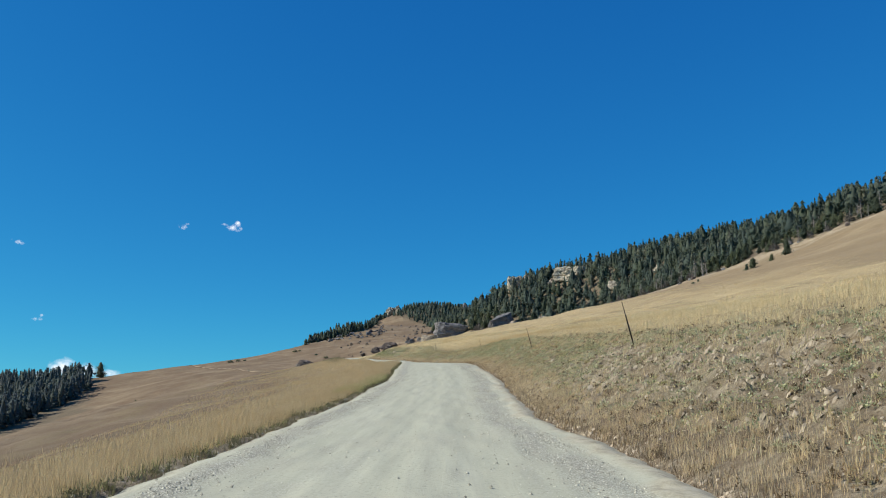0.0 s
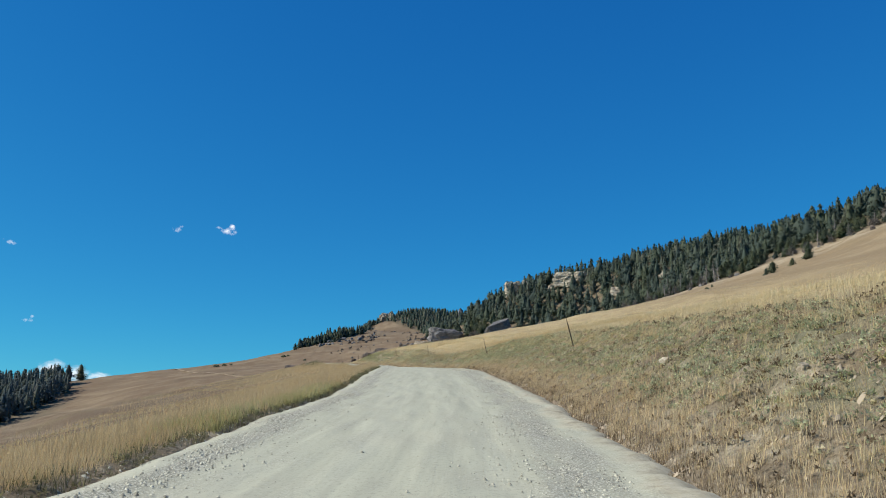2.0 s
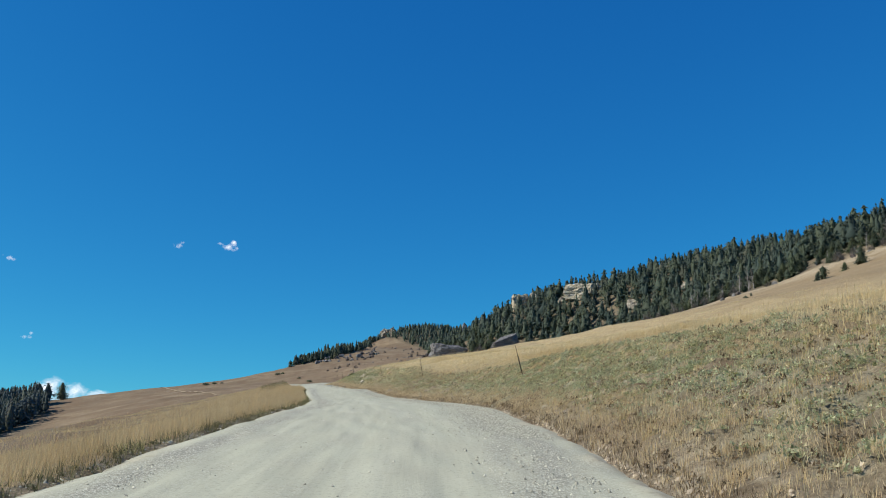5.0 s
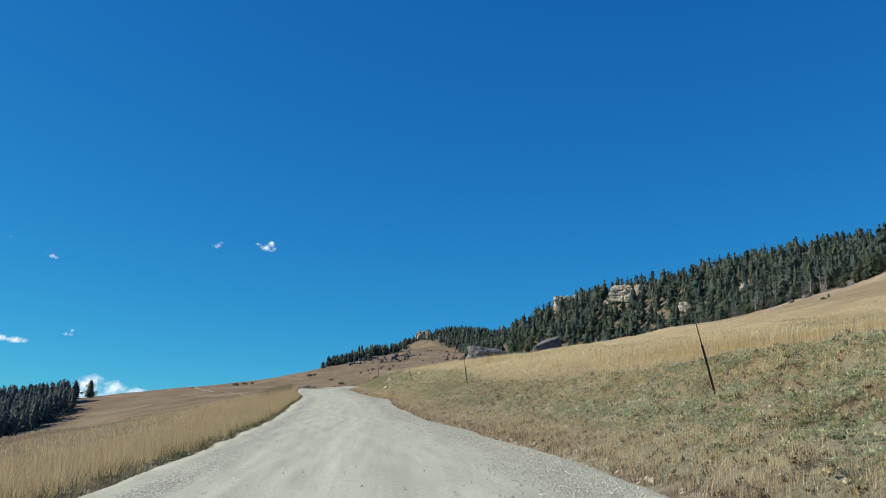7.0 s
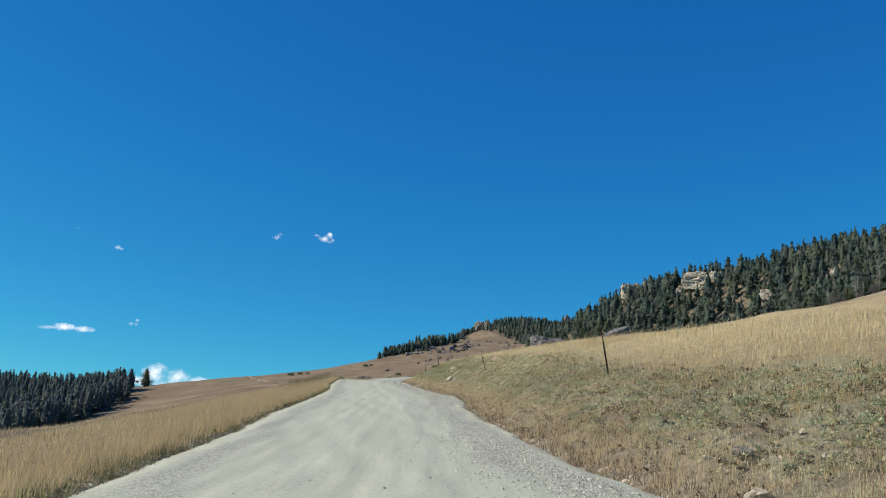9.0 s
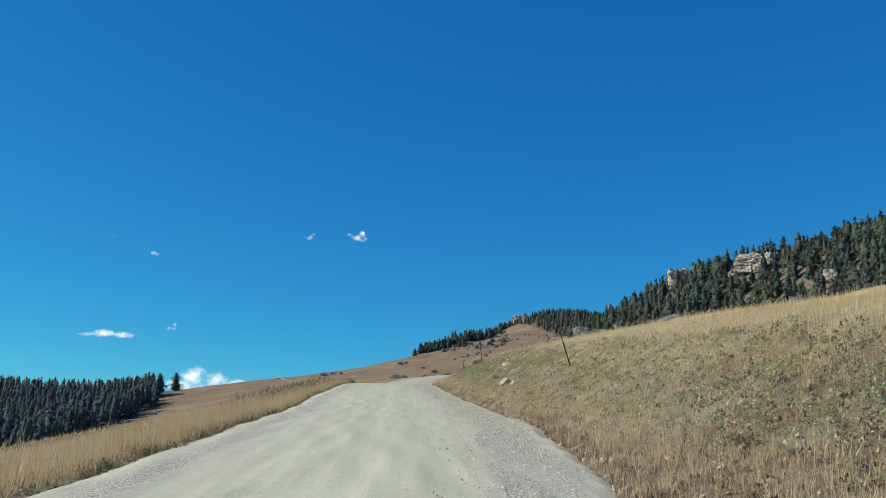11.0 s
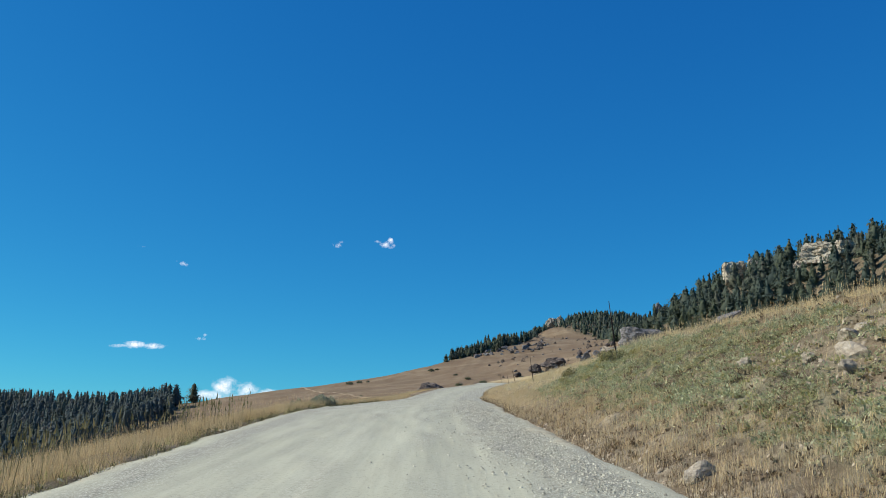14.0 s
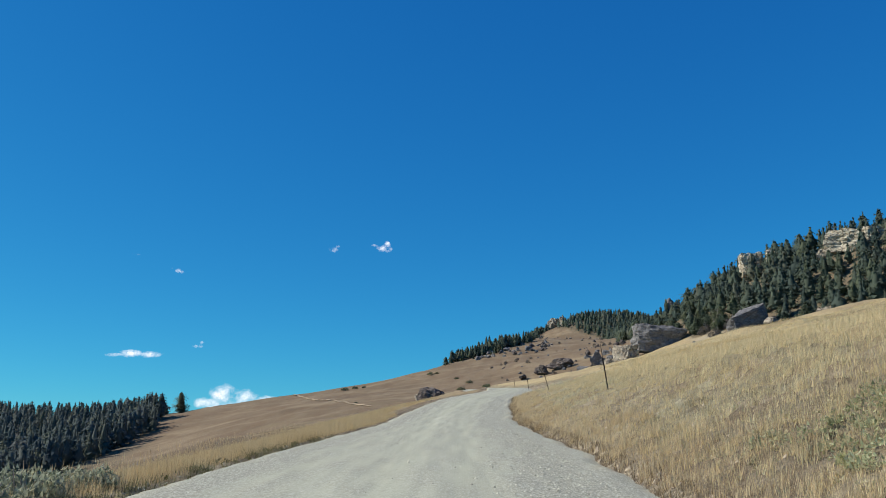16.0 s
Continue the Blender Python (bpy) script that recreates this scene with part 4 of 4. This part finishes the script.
def build_snag(seed, tall):
    """A dead grey tree: bare trunk and upswept broken branches."""
    rng = np.random.RandomState(seed)
    tree = tagged(new("dead_tree"), "bare grey dead conifer at the edge of the woods", "tree", "dead trees along the woods")
    V, F = trunk_arrays(rng, tall, 0.018 * tall)
    part("trunk", mesh_of("trunk", V, F, GREYWOOD, True), tree)
    V, F = [], []
    for k in range(46):
        u, a = rng.uniform(0.18, 0.95), rng.uniform(0, 6.283)
        long = tall * 0.26 * (1 - u) ** 0.7 * rng.uniform(0.4, 1.1) + 0.2
        out = np.array([math.cos(a), math.sin(a), rng.uniform(-0.2, 0.5)])
        root = np.array([0, 0, u * tall])
        for fork in range(3):
            tip = root + (out + rng.normal(0, 0.28, 3) * (fork > 0)) * long * (1 if fork == 0 else 0.8)
            start = root + out * long * 0.35 * fork
            w = 0.045
            first = len(V)
            V += [start + (0, 0, w), start - (0, 0, w), start + np.array([-out[1], out[0], 0]) * w, tip]
            F += [(first, first + 1, first + 3), (first + 1, first + 2, first + 3), (first + 2, first, first + 3)]
    part("branches", mesh_of("branches", np.array(V), np.array(F), GREYWOOD), tree)
    return tree


def snags():
    rng = np.random.RandomState(66)
    kinds = [build_snag(67, 11.0), build_snag(68, 8.0)]
    spots = [(float(woods_edge(yy)) + rng.uniform(-3, 10), yy) for yy in np.concatenate([rng.uniform(385, 440, 14), rng.uniform(440, 690, 34)])]
    spots += [(-24.0, 676.0), (-27.5, 684.0), (-20.0, 671.0)]
    for k, (x, y) in enumerate(spots):
        m = pose(x, y, ground_z(x, y) - 0.1, rng.uniform(-6, 6), rng.uniform(-6, 6), rng.uniform(0, 360)) @ Matrix.Scale(rng.uniform(0.7, 1.15), 4)
        if k < 2:
            kinds[k].matrix_basis = m
        else:
            copy_thing(kinds[int(rng.randint(2))], m)


snags()


def twig_bush(seed, wide, tall, count, leaf, mat, flat=0.5):
    """A rounded bush of many small leaf blades on short stems."""
    rng = np.random.RandomState(seed)
    a, u, h = rng.uniform(0, 6.283, count), np.sqrt(rng.rand(count)), rng.rand(count)
    top = np.sqrt(np.maximum(0.02, 1 - (u * 0.95) ** 2))
    cx, cy, cz = u * np.cos(a) * wide / 2, u * np.sin(a) * wide / 2, tall * top * (0.25 + 0.75 * h)
    w = 0.07 * wide * (noise_like(cx, cy, seed))
    cz = cz * (0.72 + 0.34 * np.sin(7.3 * cx / wide + seed) * np.cos(6.1 * cy / wide + 2 * seed) + 0.22 * rng.rand(count))
    V = np.zeros((count, 3, 3))
    b = rng.uniform(0, 6.283, count)
    tilt = rng.uniform(0.2, 1.3, count)
    lx, ly, lz = np.cos(b) * np.cos(tilt), np.sin(b) * np.cos(tilt), np.sin(tilt)
    size = leaf * rng.uniform(0.6, 1.4, count)
    side_x, side_y = -np.sin(b) * size * 0.35, np.cos(b) * size * 0.35
    V[:, 0] = np.stack([cx + w - side_x, cy + w - side_y, cz], -1)
    V[:, 1] = np.stack([cx + w + side_x, cy + w + side_y, cz], -1)
    V[:, 2] = np.stack([cx + w + lx * size, cy + w + ly * size, cz + lz * size], -1)
    F = np.arange(count * 3).reshape(-1, 3)
    return mesh_of("foliage", V.reshape(-1, 3), F, mat)


def noise_like(x, y, seed):
    return np.sin(5.1 * x + seed) * np.cos(4.3 * y + 2 * seed)


def stems_mesh(seed, wide, tall, count):
    rng = np.random.RandomState(seed)
    V, F = [], []
    for k in range(count):
        a, r = rng.uniform(0, 6.283), wide * 0.45 * rng.rand() ** 0.5
        tip = np.array([r * math.cos(a), r * math.sin(a), tall * rng.uniform(0.5, 0.95)])
        root = tip * (0.15, 0.15, 0) - (0, 0, 0.1)
        t = 0.012 + 0.008 * tall
        b = len(V)
        for q in range(3):
            o = np.array([math.cos(2.094 * q), math.sin(2.094 * q), 0]) * t
            V += [root + o, tip + o * 0.3]
        for q in range(3):
            F.append((b + 2 * q, b + 2 * ((q + 1) % 3), b + 2 * ((q + 1) % 3) + 1, b + 2 * q + 1))
    return mesh_of("stems", np.array(V), np.array(F), GREYWOOD)


def build_bush(seed, wide, tall, leaf, count, mat, label):
    bush = tagged(new("bush"), label, "bush", "")
    part("stems", stems_mesh(seed, wide, tall, 14), bush)
    part("foliage", twig_bush(seed, wide, tall, count, leaf, mat), bush)
    return bush


def bushes():
    rng = np.random.RandomState(41)
    sage = build_bush(1, 1.25, 0.52, 0.085, 1500, SAGEBUSH, "grey-green sagebrush on the road verge")
    sage.matrix_basis = pose(-31.3, 248.0, ground_z(-31.3, 248.0))
    spots = [(-30.9, 246.9, 0.55), (-31.6, 249.2, 0.8), (-32.3, 250.3, 0.7), (-32.0, 251.6, 0.6), (-32.9, 252.2, 0.85), (-32.5, 247.2, 0.6), (-33.2, 249.5, 0.75), (-33.9, 251.3, 0.8), (-31.7, 245.7, 0.5), (-33.4, 253.6, 0.6), (-34.4, 253.0, 0.7)]
    spots += [(-32.5, 250.9, 0.7), (-33.6, 252.3, 0.75), (-31.9, 250.2, 0.6)]
    for x, y, s in spots:
        s *= 1.2
        copy_thing(sage, pose(x, y, ground_z(x, y), rng.uniform(-12, 12), rng.uniform(-12, 12), rng.uniform(0, 360)) @ Matrix.Diagonal((s, s * rng.uniform(0.7, 1.1), s * rng.uniform(0.9, 1.4), 1)))
    dark = build_bush(2, 1.1, 0.55, 0.07, 1100, BROWNLEAF, "olive green leafy bush on the grassy bank")
    dark.matrix_basis = pose(-16.8, 239.9, ground_z(-16.8, 239.9))
    for x, y, s in ((-18.6, 245.8, 0.9), (-17.0, 243.2, 0.8), (-12.8, 215.0, 0.5)):
        copy_thing(dark, pose(x, y, ground_z(x, y), 0, 0, rng.uniform(0, 360)) @ Matrix.Scale(s, 4))
    yellow = build_bush(3, 0.7, 0.35, 0.09, 260, YELLOW, "yellowed leafy plant on the bank")
    yellow.matrix_basis = pose(-17.3, 240.2, ground_z(-17.3, 240.2))
    for x, y, s in ((-15.9, 239.0, 1.0), (-15.2, 233.0, 0.6), (-18.9, 244.6, 0.7)):
        copy_thing(yellow, pose(x, y, ground_z(x, y), 0, 0, rng.uniform(0, 360)) @ Matrix.Scale(s, 4))
    low = build_bush(4, 6.0, 2.6, 0.5, 700, NEEDLE, "low dark juniper bush on the meadow")
    low.matrix_basis = pose(-213, 850, ground_z(-213, 850))
    for x, y, s in ((-206, 853, 0.8), (-200, 856, 0.6), (-154, 880, 0.9), (-150, 884, 0.6), (118, 393, 0.35), (-72, 470, 0.35), (-82, 590, 0.6), (-78, 640, 0.7), (-160, 700, 0.3), (-230, 640, 0.3), (-105, 760, 0.7), (-120, 800, 0.6)):
        copy_thing(low, pose(x, y, ground_z(x, y), 0, 0, rng.uniform(0, 360)) @ Matrix.Scale(s, 4))
    grey = build_bush(5, 5.0, 5.5, 0.5, 420, GREYWOOD_LEAF, "bare grey thicket at the edge of the woods")
    grey.matrix_basis = pose(-28, 682, ground_z(-28, 682))
    for yy in rng.uniform(700, 1150, 40):
        x, s = float(woods_edge(yy)) - rng.uniform(2, 90), rng.uniform(0.25, 0.7)
        copy_thing(grey, pose(x, yy, ground_z(x, yy) - 0.3, 0, 0, rng.uniform(0, 360)) @ Matrix.Scale(s, 4))
    for yy in rng.uniform(395, 700, 60):
        x, s = float(woods_edge(yy)) + rng.uniform(-9, 7), rng.uniform(0.5, 1.15)
        copy_thing(grey, pose(x, yy, ground_z(x, yy) - 0.3, 0, 0, rng.uniform(0, 360)) @ Matrix.Scale(s, 4))


SAGEBUSH = blade_material("sagebrush_leaf", (0.15, 0.175, 0.11), (0.44, 0.46, 0.33))
GREYWOOD_LEAF = blade_material("bare_twigs", (0.075, 0.068, 0.06), (0.20, 0.185, 0.165))
bushes()


# ---- old track on the far meadow ----
def build_trail():
    knots = np.array([(-262, 866), (-242, 833), (-212, 785), (-180, 728), (-158, 692), (-140, 664)], float)
    u = np.linspace(0, 1, 120)
    k = np.linspace(0, 1, len(knots))
    cx, cy = (np.polyval(np.polyfit(k, knots[:, c], 3), u) for c in (0, 1))
    V = []
    for off in (-0.8, -0.3, 0.3, 0.8):
        w = off * (1 + 0.25 * wave(cx, cy, 61, 14.0))
        x, y = cx + w, cy + w * 0.5
        V.append(np.stack([x, y, land(x, y) + 0.35], -1))
    V = np.stack(V, 1).reshape(-1, 3)
    m, n, l, p = material("bare_track", 1.0)
    l.new(ramp(n, l, noise_tex(n, l, 0.4), (0.35, (0.30, 0.225, 0.14)), (0.65, (0.37, 0.29, 0.185))), p.inputs["Base Color"])
    tagged(new("trail", mesh_of("trail", V, sheet(120, 4), m, True)), "faint bare earth track across the brown meadow", "track", kind="structure")


build_trail()


# ---- clouds ----
def build_cloud(way, wide, tall, lumps, faint, label):
    """A small far cloud: a bellied sheet of vapour, thickest in its lumps."""
    centre = Vector((-6, 120, 8)) + Vector(way).normalized() * 4600
    nx, nz = 61, 41
    uu, vv = np.meshgrid(np.linspace(-1, 1, nx), np.linspace(-1, 1, nz), indexing="xy")
    thick = 0 * uu
    for cx, cz, rx, rz, amp in lumps:
        thick = np.maximum(thick, amp * np.exp(-((uu - cx) / rx) ** 2 - ((vv - cz) / rz) ** 2))
    thick = thick * faint
    rim = np.minimum(step(0, 0.15, 1 - np.abs(uu)), step(0, 0.15, 1 - np.abs(vv)))
    V = np.stack([uu, -0.15 * thick, vv * tall / wide], -1).reshape(-1, 3)
    ob = new("cloud", mesh_of("cloud", V, sheet(nz, nx), CLOUD, True, (("thick", (thick * rim).ravel()),)))
    ob.matrix_basis = Matrix.Translation(centre) @ pose(0, 0, 0, 0, 0, math.degrees(math.atan2(-way[0], way[1]))) @ Matrix.Scale(wide / 2, 4)
    return tagged(ob, label, "cloud", "small clouds in the sky")


PX = 4600 / 1490.0
build_cloud((-0.2480, 0.9457, 0.2100), 62 * PX, 44 * PX, ((0.15, -0.1, 0.42, 0.34, 1.0), (0.32, 0.25, 0.2, 0.35, 1.0), (-0.4, 0.15, 0.4, 0.16, 0.6)), 1.45, "small bright white cloud wisp")
build_cloud((-0.3025, 0.9305, 0.2064), 56 * PX, 36 * PX, ((0.05, 0, 0.4, 0.35, 0.75), (0.4, 0.3, 0.25, 0.3, 0.6)), 1.35, "small thin white cloud wisp")
build_cloud((-0.4595, 0.8703, 0.1773), 46 * PX, 28 * PX, ((0.05, -0.1, 0.42, 0.35, 0.8), (-0.4, 0.2, 0.35, 0.25, 0.5)), 1.35, "small thin white cloud wisp")
build_cloud((-0.4418, 0.8919, 0.0963), 40 * PX, 26 * PX, ((0.0, -0.1, 0.5, 0.3, 0.8), (0.3, 0.35, 0.3, 0.3, 0.7)), 1.35, "small thin white cloud wisp")
build_cloud((-0.4983, 0.8627, 0.0858), 112 * PX, 32 * PX, ((-0.1, 0.0, 0.45, 0.42, 1.1), (0.35, -0.05, 0.42, 0.32, 1.0), (-0.5, -0.15, 0.35, 0.25, 0.9)), 1.5, "flat white oblong cloud")
build_cloud((-0.4136, 0.9403, 0.0430), 158 * PX, 62 * PX, ((-0.3, 0.05, 0.3, 0.55, 1.15), (0.05, -0.05, 0.3, 0.4, 1.1), (0.5, -0.2, 0.4, 0.32, 1.0), (-0.55, -0.4, 0.4, 0.35, 1.0), (0.1, -0.55, 0.8, 0.35, 0.9)), 1.55, "white billowing cumulus cloud behind the hill")
build_cloud((-0.5093, 0.8690, 0.1972), 34 * PX, 14 * PX, ((0.0, 0.0, 0.6, 0.4, 0.6),), 1.1, "faint thin cloud wisp")


# ---- grass ----
def blades(xs, ys, rng, low, high, width, lean):
    """One thin blade at each place."""
    n = len(xs)
    z = land(xs, ys)
    h = rng.uniform(low, high, n) * (0.75 + 0.25 * rng.rand(n)) * (1 + 0.22 * wave(xs, ys, 81, 3.2) + 0.14 * wave(xs, ys, 82, 0.9))
    a, b = rng.uniform(0, 6.283, n), rng.uniform(0, 6.283, n)
    reach = lean * h * rng.uniform(0.1, 1.0, n)
    w = width * rng.uniform(0.6, 1.4, n) / 2
    cx, cy = np.cos(a) * w, np.sin(a) * w
    V = np.zeros((n, 3, 3))
    V[:, 0] = np.stack([xs - cx, ys - cy, z - 0.03], -1)
    V[:, 1] = np.stack([xs + cx, ys + cy, z - 0.03], -1)
    V[:, 2] = np.stack([xs + np.cos(b) * reach, ys + np.sin(b) * reach, z + h], -1)
    return V


def seeded(xs, ys, rng, low, high, width, lean):
    """Stalks that end in a seed head: two triangles each, joined at the stem."""
    n = len(xs)
    z = land(xs, ys)
    h = rng.uniform(low, high, n)
    a, b = rng.uniform(0, 6.283, n), rng.uniform(0, 6.283, n)
    reach = lean * h * rng.uniform(0.1, 1.0, n)
    w = width / 2
    cx, cy, tx, ty = np.cos(a) * w, np.sin(a) * w, np.cos(b) * reach, np.sin(b) * reach
    V = np.zeros((n, 6, 3))
    V[:, 0] = np.stack([xs - cx * 0.6, ys - cy * 0.6, z], -1)
    V[:, 1] = np.stack([xs + cx * 0.6, ys + cy * 0.6, z], -1)
    V[:, 2] = np.stack([xs + tx, ys + ty, z + h], -1)
    V[:, 3] = np.stack([xs + tx * 0.72 - 1.6 * cx, ys + ty * 0.72 - 1.6 * cy, z + h * 0.8], -1)
    V[:, 4] = np.stack([xs + tx * 0.72 + 1.6 * cx, ys + ty * 0.72 + 1.6 * cy, z + h * 0.8], -1)
    V[:, 5] = np.stack([xs + tx * 1.08, ys + ty * 1.08, z + h * 1.06], -1)
    return V


def grass_object(name, label, chunks, mat):
    V = np.concatenate([c.reshape(-1, 3) for c in chunks])
    F = np.arange(len(V)).reshape(-1, 3)
    tagged(new(name, mesh_of(name, V, F, mat)), label, "grass", kind="stuff")


def strip(rng, n, y0, y1, d0, d1, bias=1.0, clump=0.0, seed=0, tuft=1):
    """Places in a strip beside the road, d metres past its edge."""
    n = n // tuft
    ys = rng.uniform(y0, y1, n)
    u = rng.rand(n) ** bias
    out = d0 + (d1 - d0) * u
    sign = 1 if d0 >= 0 else -1
    ds = np.where(sign > 0, right_edge(ys) + out, -left_edge(ys) + out)
    xs = along(ys, 1) + ds
    if sign > 0 and d0 < 8:
        thin = rng.rand(n) > 0.75 * bare(xs, ys)
        xs, ys = xs[thin], ys[thin]
    if clump:
        n = len(xs)
        keep = wave(xs, ys, 100 + seed, clump) + 0.5 * wave(xs, ys, 140 + seed, clump * 0.37) + 0.5 * rng.normal(size=n) > -0.15
        xs, ys = xs[keep], ys[keep]
    if tuft > 1:
        xs, ys = np.repeat(xs, tuft), np.repeat(ys, tuft)
        xs, ys = xs + rng.normal(0, 0.045, len(xs)), ys + rng.normal(0, 0.045, len(ys))
    return xs, ys


def clumps(xs, ys, rng, leaves, wide, tall, leaf):
    """Low rounded plants: leaves over a dome at each place."""
    n = len(xs)
    s = rng.uniform(0.5, 1.5, n)
    a, u = rng.uniform(0, 6.283, (n, leaves)), np.sqrt(rng.rand(n, leaves))
    r = u * wide * s[:, None]
    px, py = xs[:, None] + r * np.cos(a), ys[:, None] + r * np.sin(a)
    pz = land(xs, ys)[:, None] + tall * s[:, None] * np.sqrt(np.maximum(0.05, 1 - u * u)) * rng.uniform(0.3, 1.0, (n, leaves))
    b, tilt = a + rng.normal(0, 0.8, (n, leaves)), rng.uniform(-0.2, 1.2, (n, leaves))
    size = leaf * rng.uniform(0.6, 1.4, (n, leaves))
    cx, cy, cz = np.cos(b) * np.cos(tilt) * size, np.sin(b) * np.cos(tilt) * size, np.sin(tilt) * size
    wx, wy = -np.sin(b) * size * 0.35, np.cos(b) * size * 0.35
    return np.stack([np.stack([px - wx, py - wy, pz], -1), np.stack([px + wx, py + wy, pz], -1), np.stack([px + cx, py + cy, pz + cz], -1)], 2)


def grow():
    rng = np.random.RandomState(3)
    left = [blades(*strip(rng, 190000, 3, 290, -0.3, -2.2, 1.0), rng, 0.14, 0.46, 0.008, 0.6), blades(*strip(rng, 130000, 3, 330, -2.0, -9.0, 1.3), rng, 0.18, 0.46, 0.012, 0.6),
            blades(*strip(rng, 80000, 8, 380, -9, -32, 1.2), rng, 0.2, 0.45, 0.035, 0.4), seeded(*strip(rng, 12000, 3, 290, -0.5, -6.0, 1.2, 3.0, 1), rng, 0.36, 0.66, 0.007, 0.3)]
    grass_object("verge_grass", "tall pale straw grass along the road verge", left, VERGE)
    # dark band at the verge foot: weeds, and the grass's shade as dark blades
    dark = [blades(*strip(rng, 40000, 3, 270, -0.02, -0.75, 1.3, 2.5, 2), rng, 0.06, 0.26, 0.014, 0.8), seeded(*strip(rng, 900, 205, 236, -0.8, -5, 1.0, 4.0, 22), rng, 0.5, 0.95, 0.03, 0.25),
            clumps(*strip(rng, 2200, 3, 270, -0.02, -0.4, 1.0, 2.0, 23), rng, 14, 0.07, 0.08, 0.05)]
    grass_object("verge_weeds", "low dark green weeds and grass shade at the road edge", dark, OLIVE)
    lush = [clumps(*strip(rng, 900, 238, 250, 1.6, 5.5, 0.9, 1.8, 52), rng, 20, 0.14, 0.13, 0.07), clumps(*strip(rng, 2000, 205, 250, 1.8, 6.0, 0.9, 2.0, 29), rng, 22, 0.13, 0.12, 0.06), clumps(*strip(rng, 1600, 8, 205, 2.0, 6.0, 0.9, 4.0, 30), rng, 22, 0.13, 0.12, 0.06), blades(*strip(rng, 26000, 46, 68, -0.2, -1.8, 1.0, 4.0, 24, 8), rng, 0.12, 0.34, 0.014, 0.6), blades(*strip(rng, 16000, 3, 250, -0.15, -1.0, 1.0, 5.0, 25, 8), rng, 0.06, 0.22, 0.014, 0.7)]
    grass_object("green_grass", "yellow-green grass and herbs beside the road", lush, LUSH)
    tan = [blades(*strip(rng, 90000, 3, 300, 0.3, 6.0, 0.9, 1.6, 3, 7), rng, 0.08, 0.24, 0.009, 0.6), blades(*strip(rng, 250000, 3, 320, 0.1, 2.3, 1.0, 1.8, 4, 6), rng, 0.14, 0.38, 0.008, 0.45)]
    grass_object("bank_grass", "short russet grass in tufts on the bank", tan, RUSSET)
    pale = [blades(*strip(rng, 70000, 244, 335, 0.5, 8.0, 1.0, 2.0, 31, 6), rng, 0.14, 0.40, 0.010, 0.45), blades(*strip(rng, 90000, 3, 300, 0.6, 5.5, 0.8, 2.2, 9, 7), rng, 0.1, 0.32, 0.009, 0.5), blades(*strip(rng, 380000, 3, 330, 4.6, 15, 1.0, 3.0, 5, 5), rng, 0.16, 0.42, 0.010, 0.4), blades(*strip(rng, 190000, 5, 380, 11, 45, 1.1), rng, 0.22, 0.48, 0.024, 0.35),
            blades(*strip(rng, 90000, 20, 430, 44, 130, 1.1, 17.0, 61), rng, 0.2, 0.42, 0.05, 0.5), seeded(*strip(rng, 16000, 3, 320, 4.5, 24, 1.2, 5.0, 6), rng, 0.35, 0.65, 0.011, 0.2)]
    pale += [seeded(*strip(rng, 16000, 3, 262, 0.4, 7.0, 0.95, 2.4, 43), rng, 0.22, 0.5, 0.010, 0.35)]
    grass_object("hill_grass", "pale yellow bunch grass covering the hillside", pale, STRAW)
    green = [clumps(*strip(rng, 13000, 3, 246, 1.3, 6.4, 0.9, 6.0, 7), rng, 24, 0.15, 0.16, 0.06), clumps(*strip(rng, 4600, 3, 246, 1.8, 5.6, 0.9, 3.0, 17), rng, 30, 0.20, 0.10, 0.06)]
    green += [clumps(*strip(rng, 2200, 240, 253, 1.6, 6.0, 0.9, 2.2, 51), rng, 22, 0.14, 0.13, 0.06)]
    green += [clumps(*strip(rng, 6000, 208, 250, 1.6, 6.0, 0.9, 2.0, 27), rng, 26, 0.15, 0.13, 0.06), clumps(*strip(rng, 4000, 95, 135, 2.0, 6.5, 0.9, 3.0, 28), rng, 26, 0.15, 0.13, 0.06)]
    grass_object("bank_herbs", "low grey-green herbs patching the bank", green, SAGE)
    drab = [blades(*strip(rng, 130000, 3, 262, 0.9, 7.2, 0.95, 1.1, 41, 7), rng, 0.07, 0.24, 0.012, 0.7), clumps(*strip(rng, 9000, 3, 255, 1.0, 6.6, 0.95, 0.9, 42), rng, 15, 0.09, 0.13, 0.06)]
    grass_object("bank_stubble", "drab olive grass and low plants matting the bank", drab, DRAB)
    # edge strip and dark clumps carry grass shade along with real dry weeds
    brown = [blades(*strip(rng, 46000, 3, 320, 0.02, 0.55, 1.3), rng, 0.05, 0.20, 0.012, 0.8), clumps(*strip(rng, 17000, 3, 236, 0.2, 6.8, 0.9, 1.5, 8), rng, 13, 0.08, 0.14, 0.06), blades(*strip(rng, 40000, 3, 300, 0.1, 8.0, 1.2, 1.3, 18, 10), rng, 0.05, 0.2, 0.012, 1.0)]
    grass_object("bank_weeds", "dry brown weeds and dark tuft shade among the bank grass", brown, WEED_SHADE)


grow()
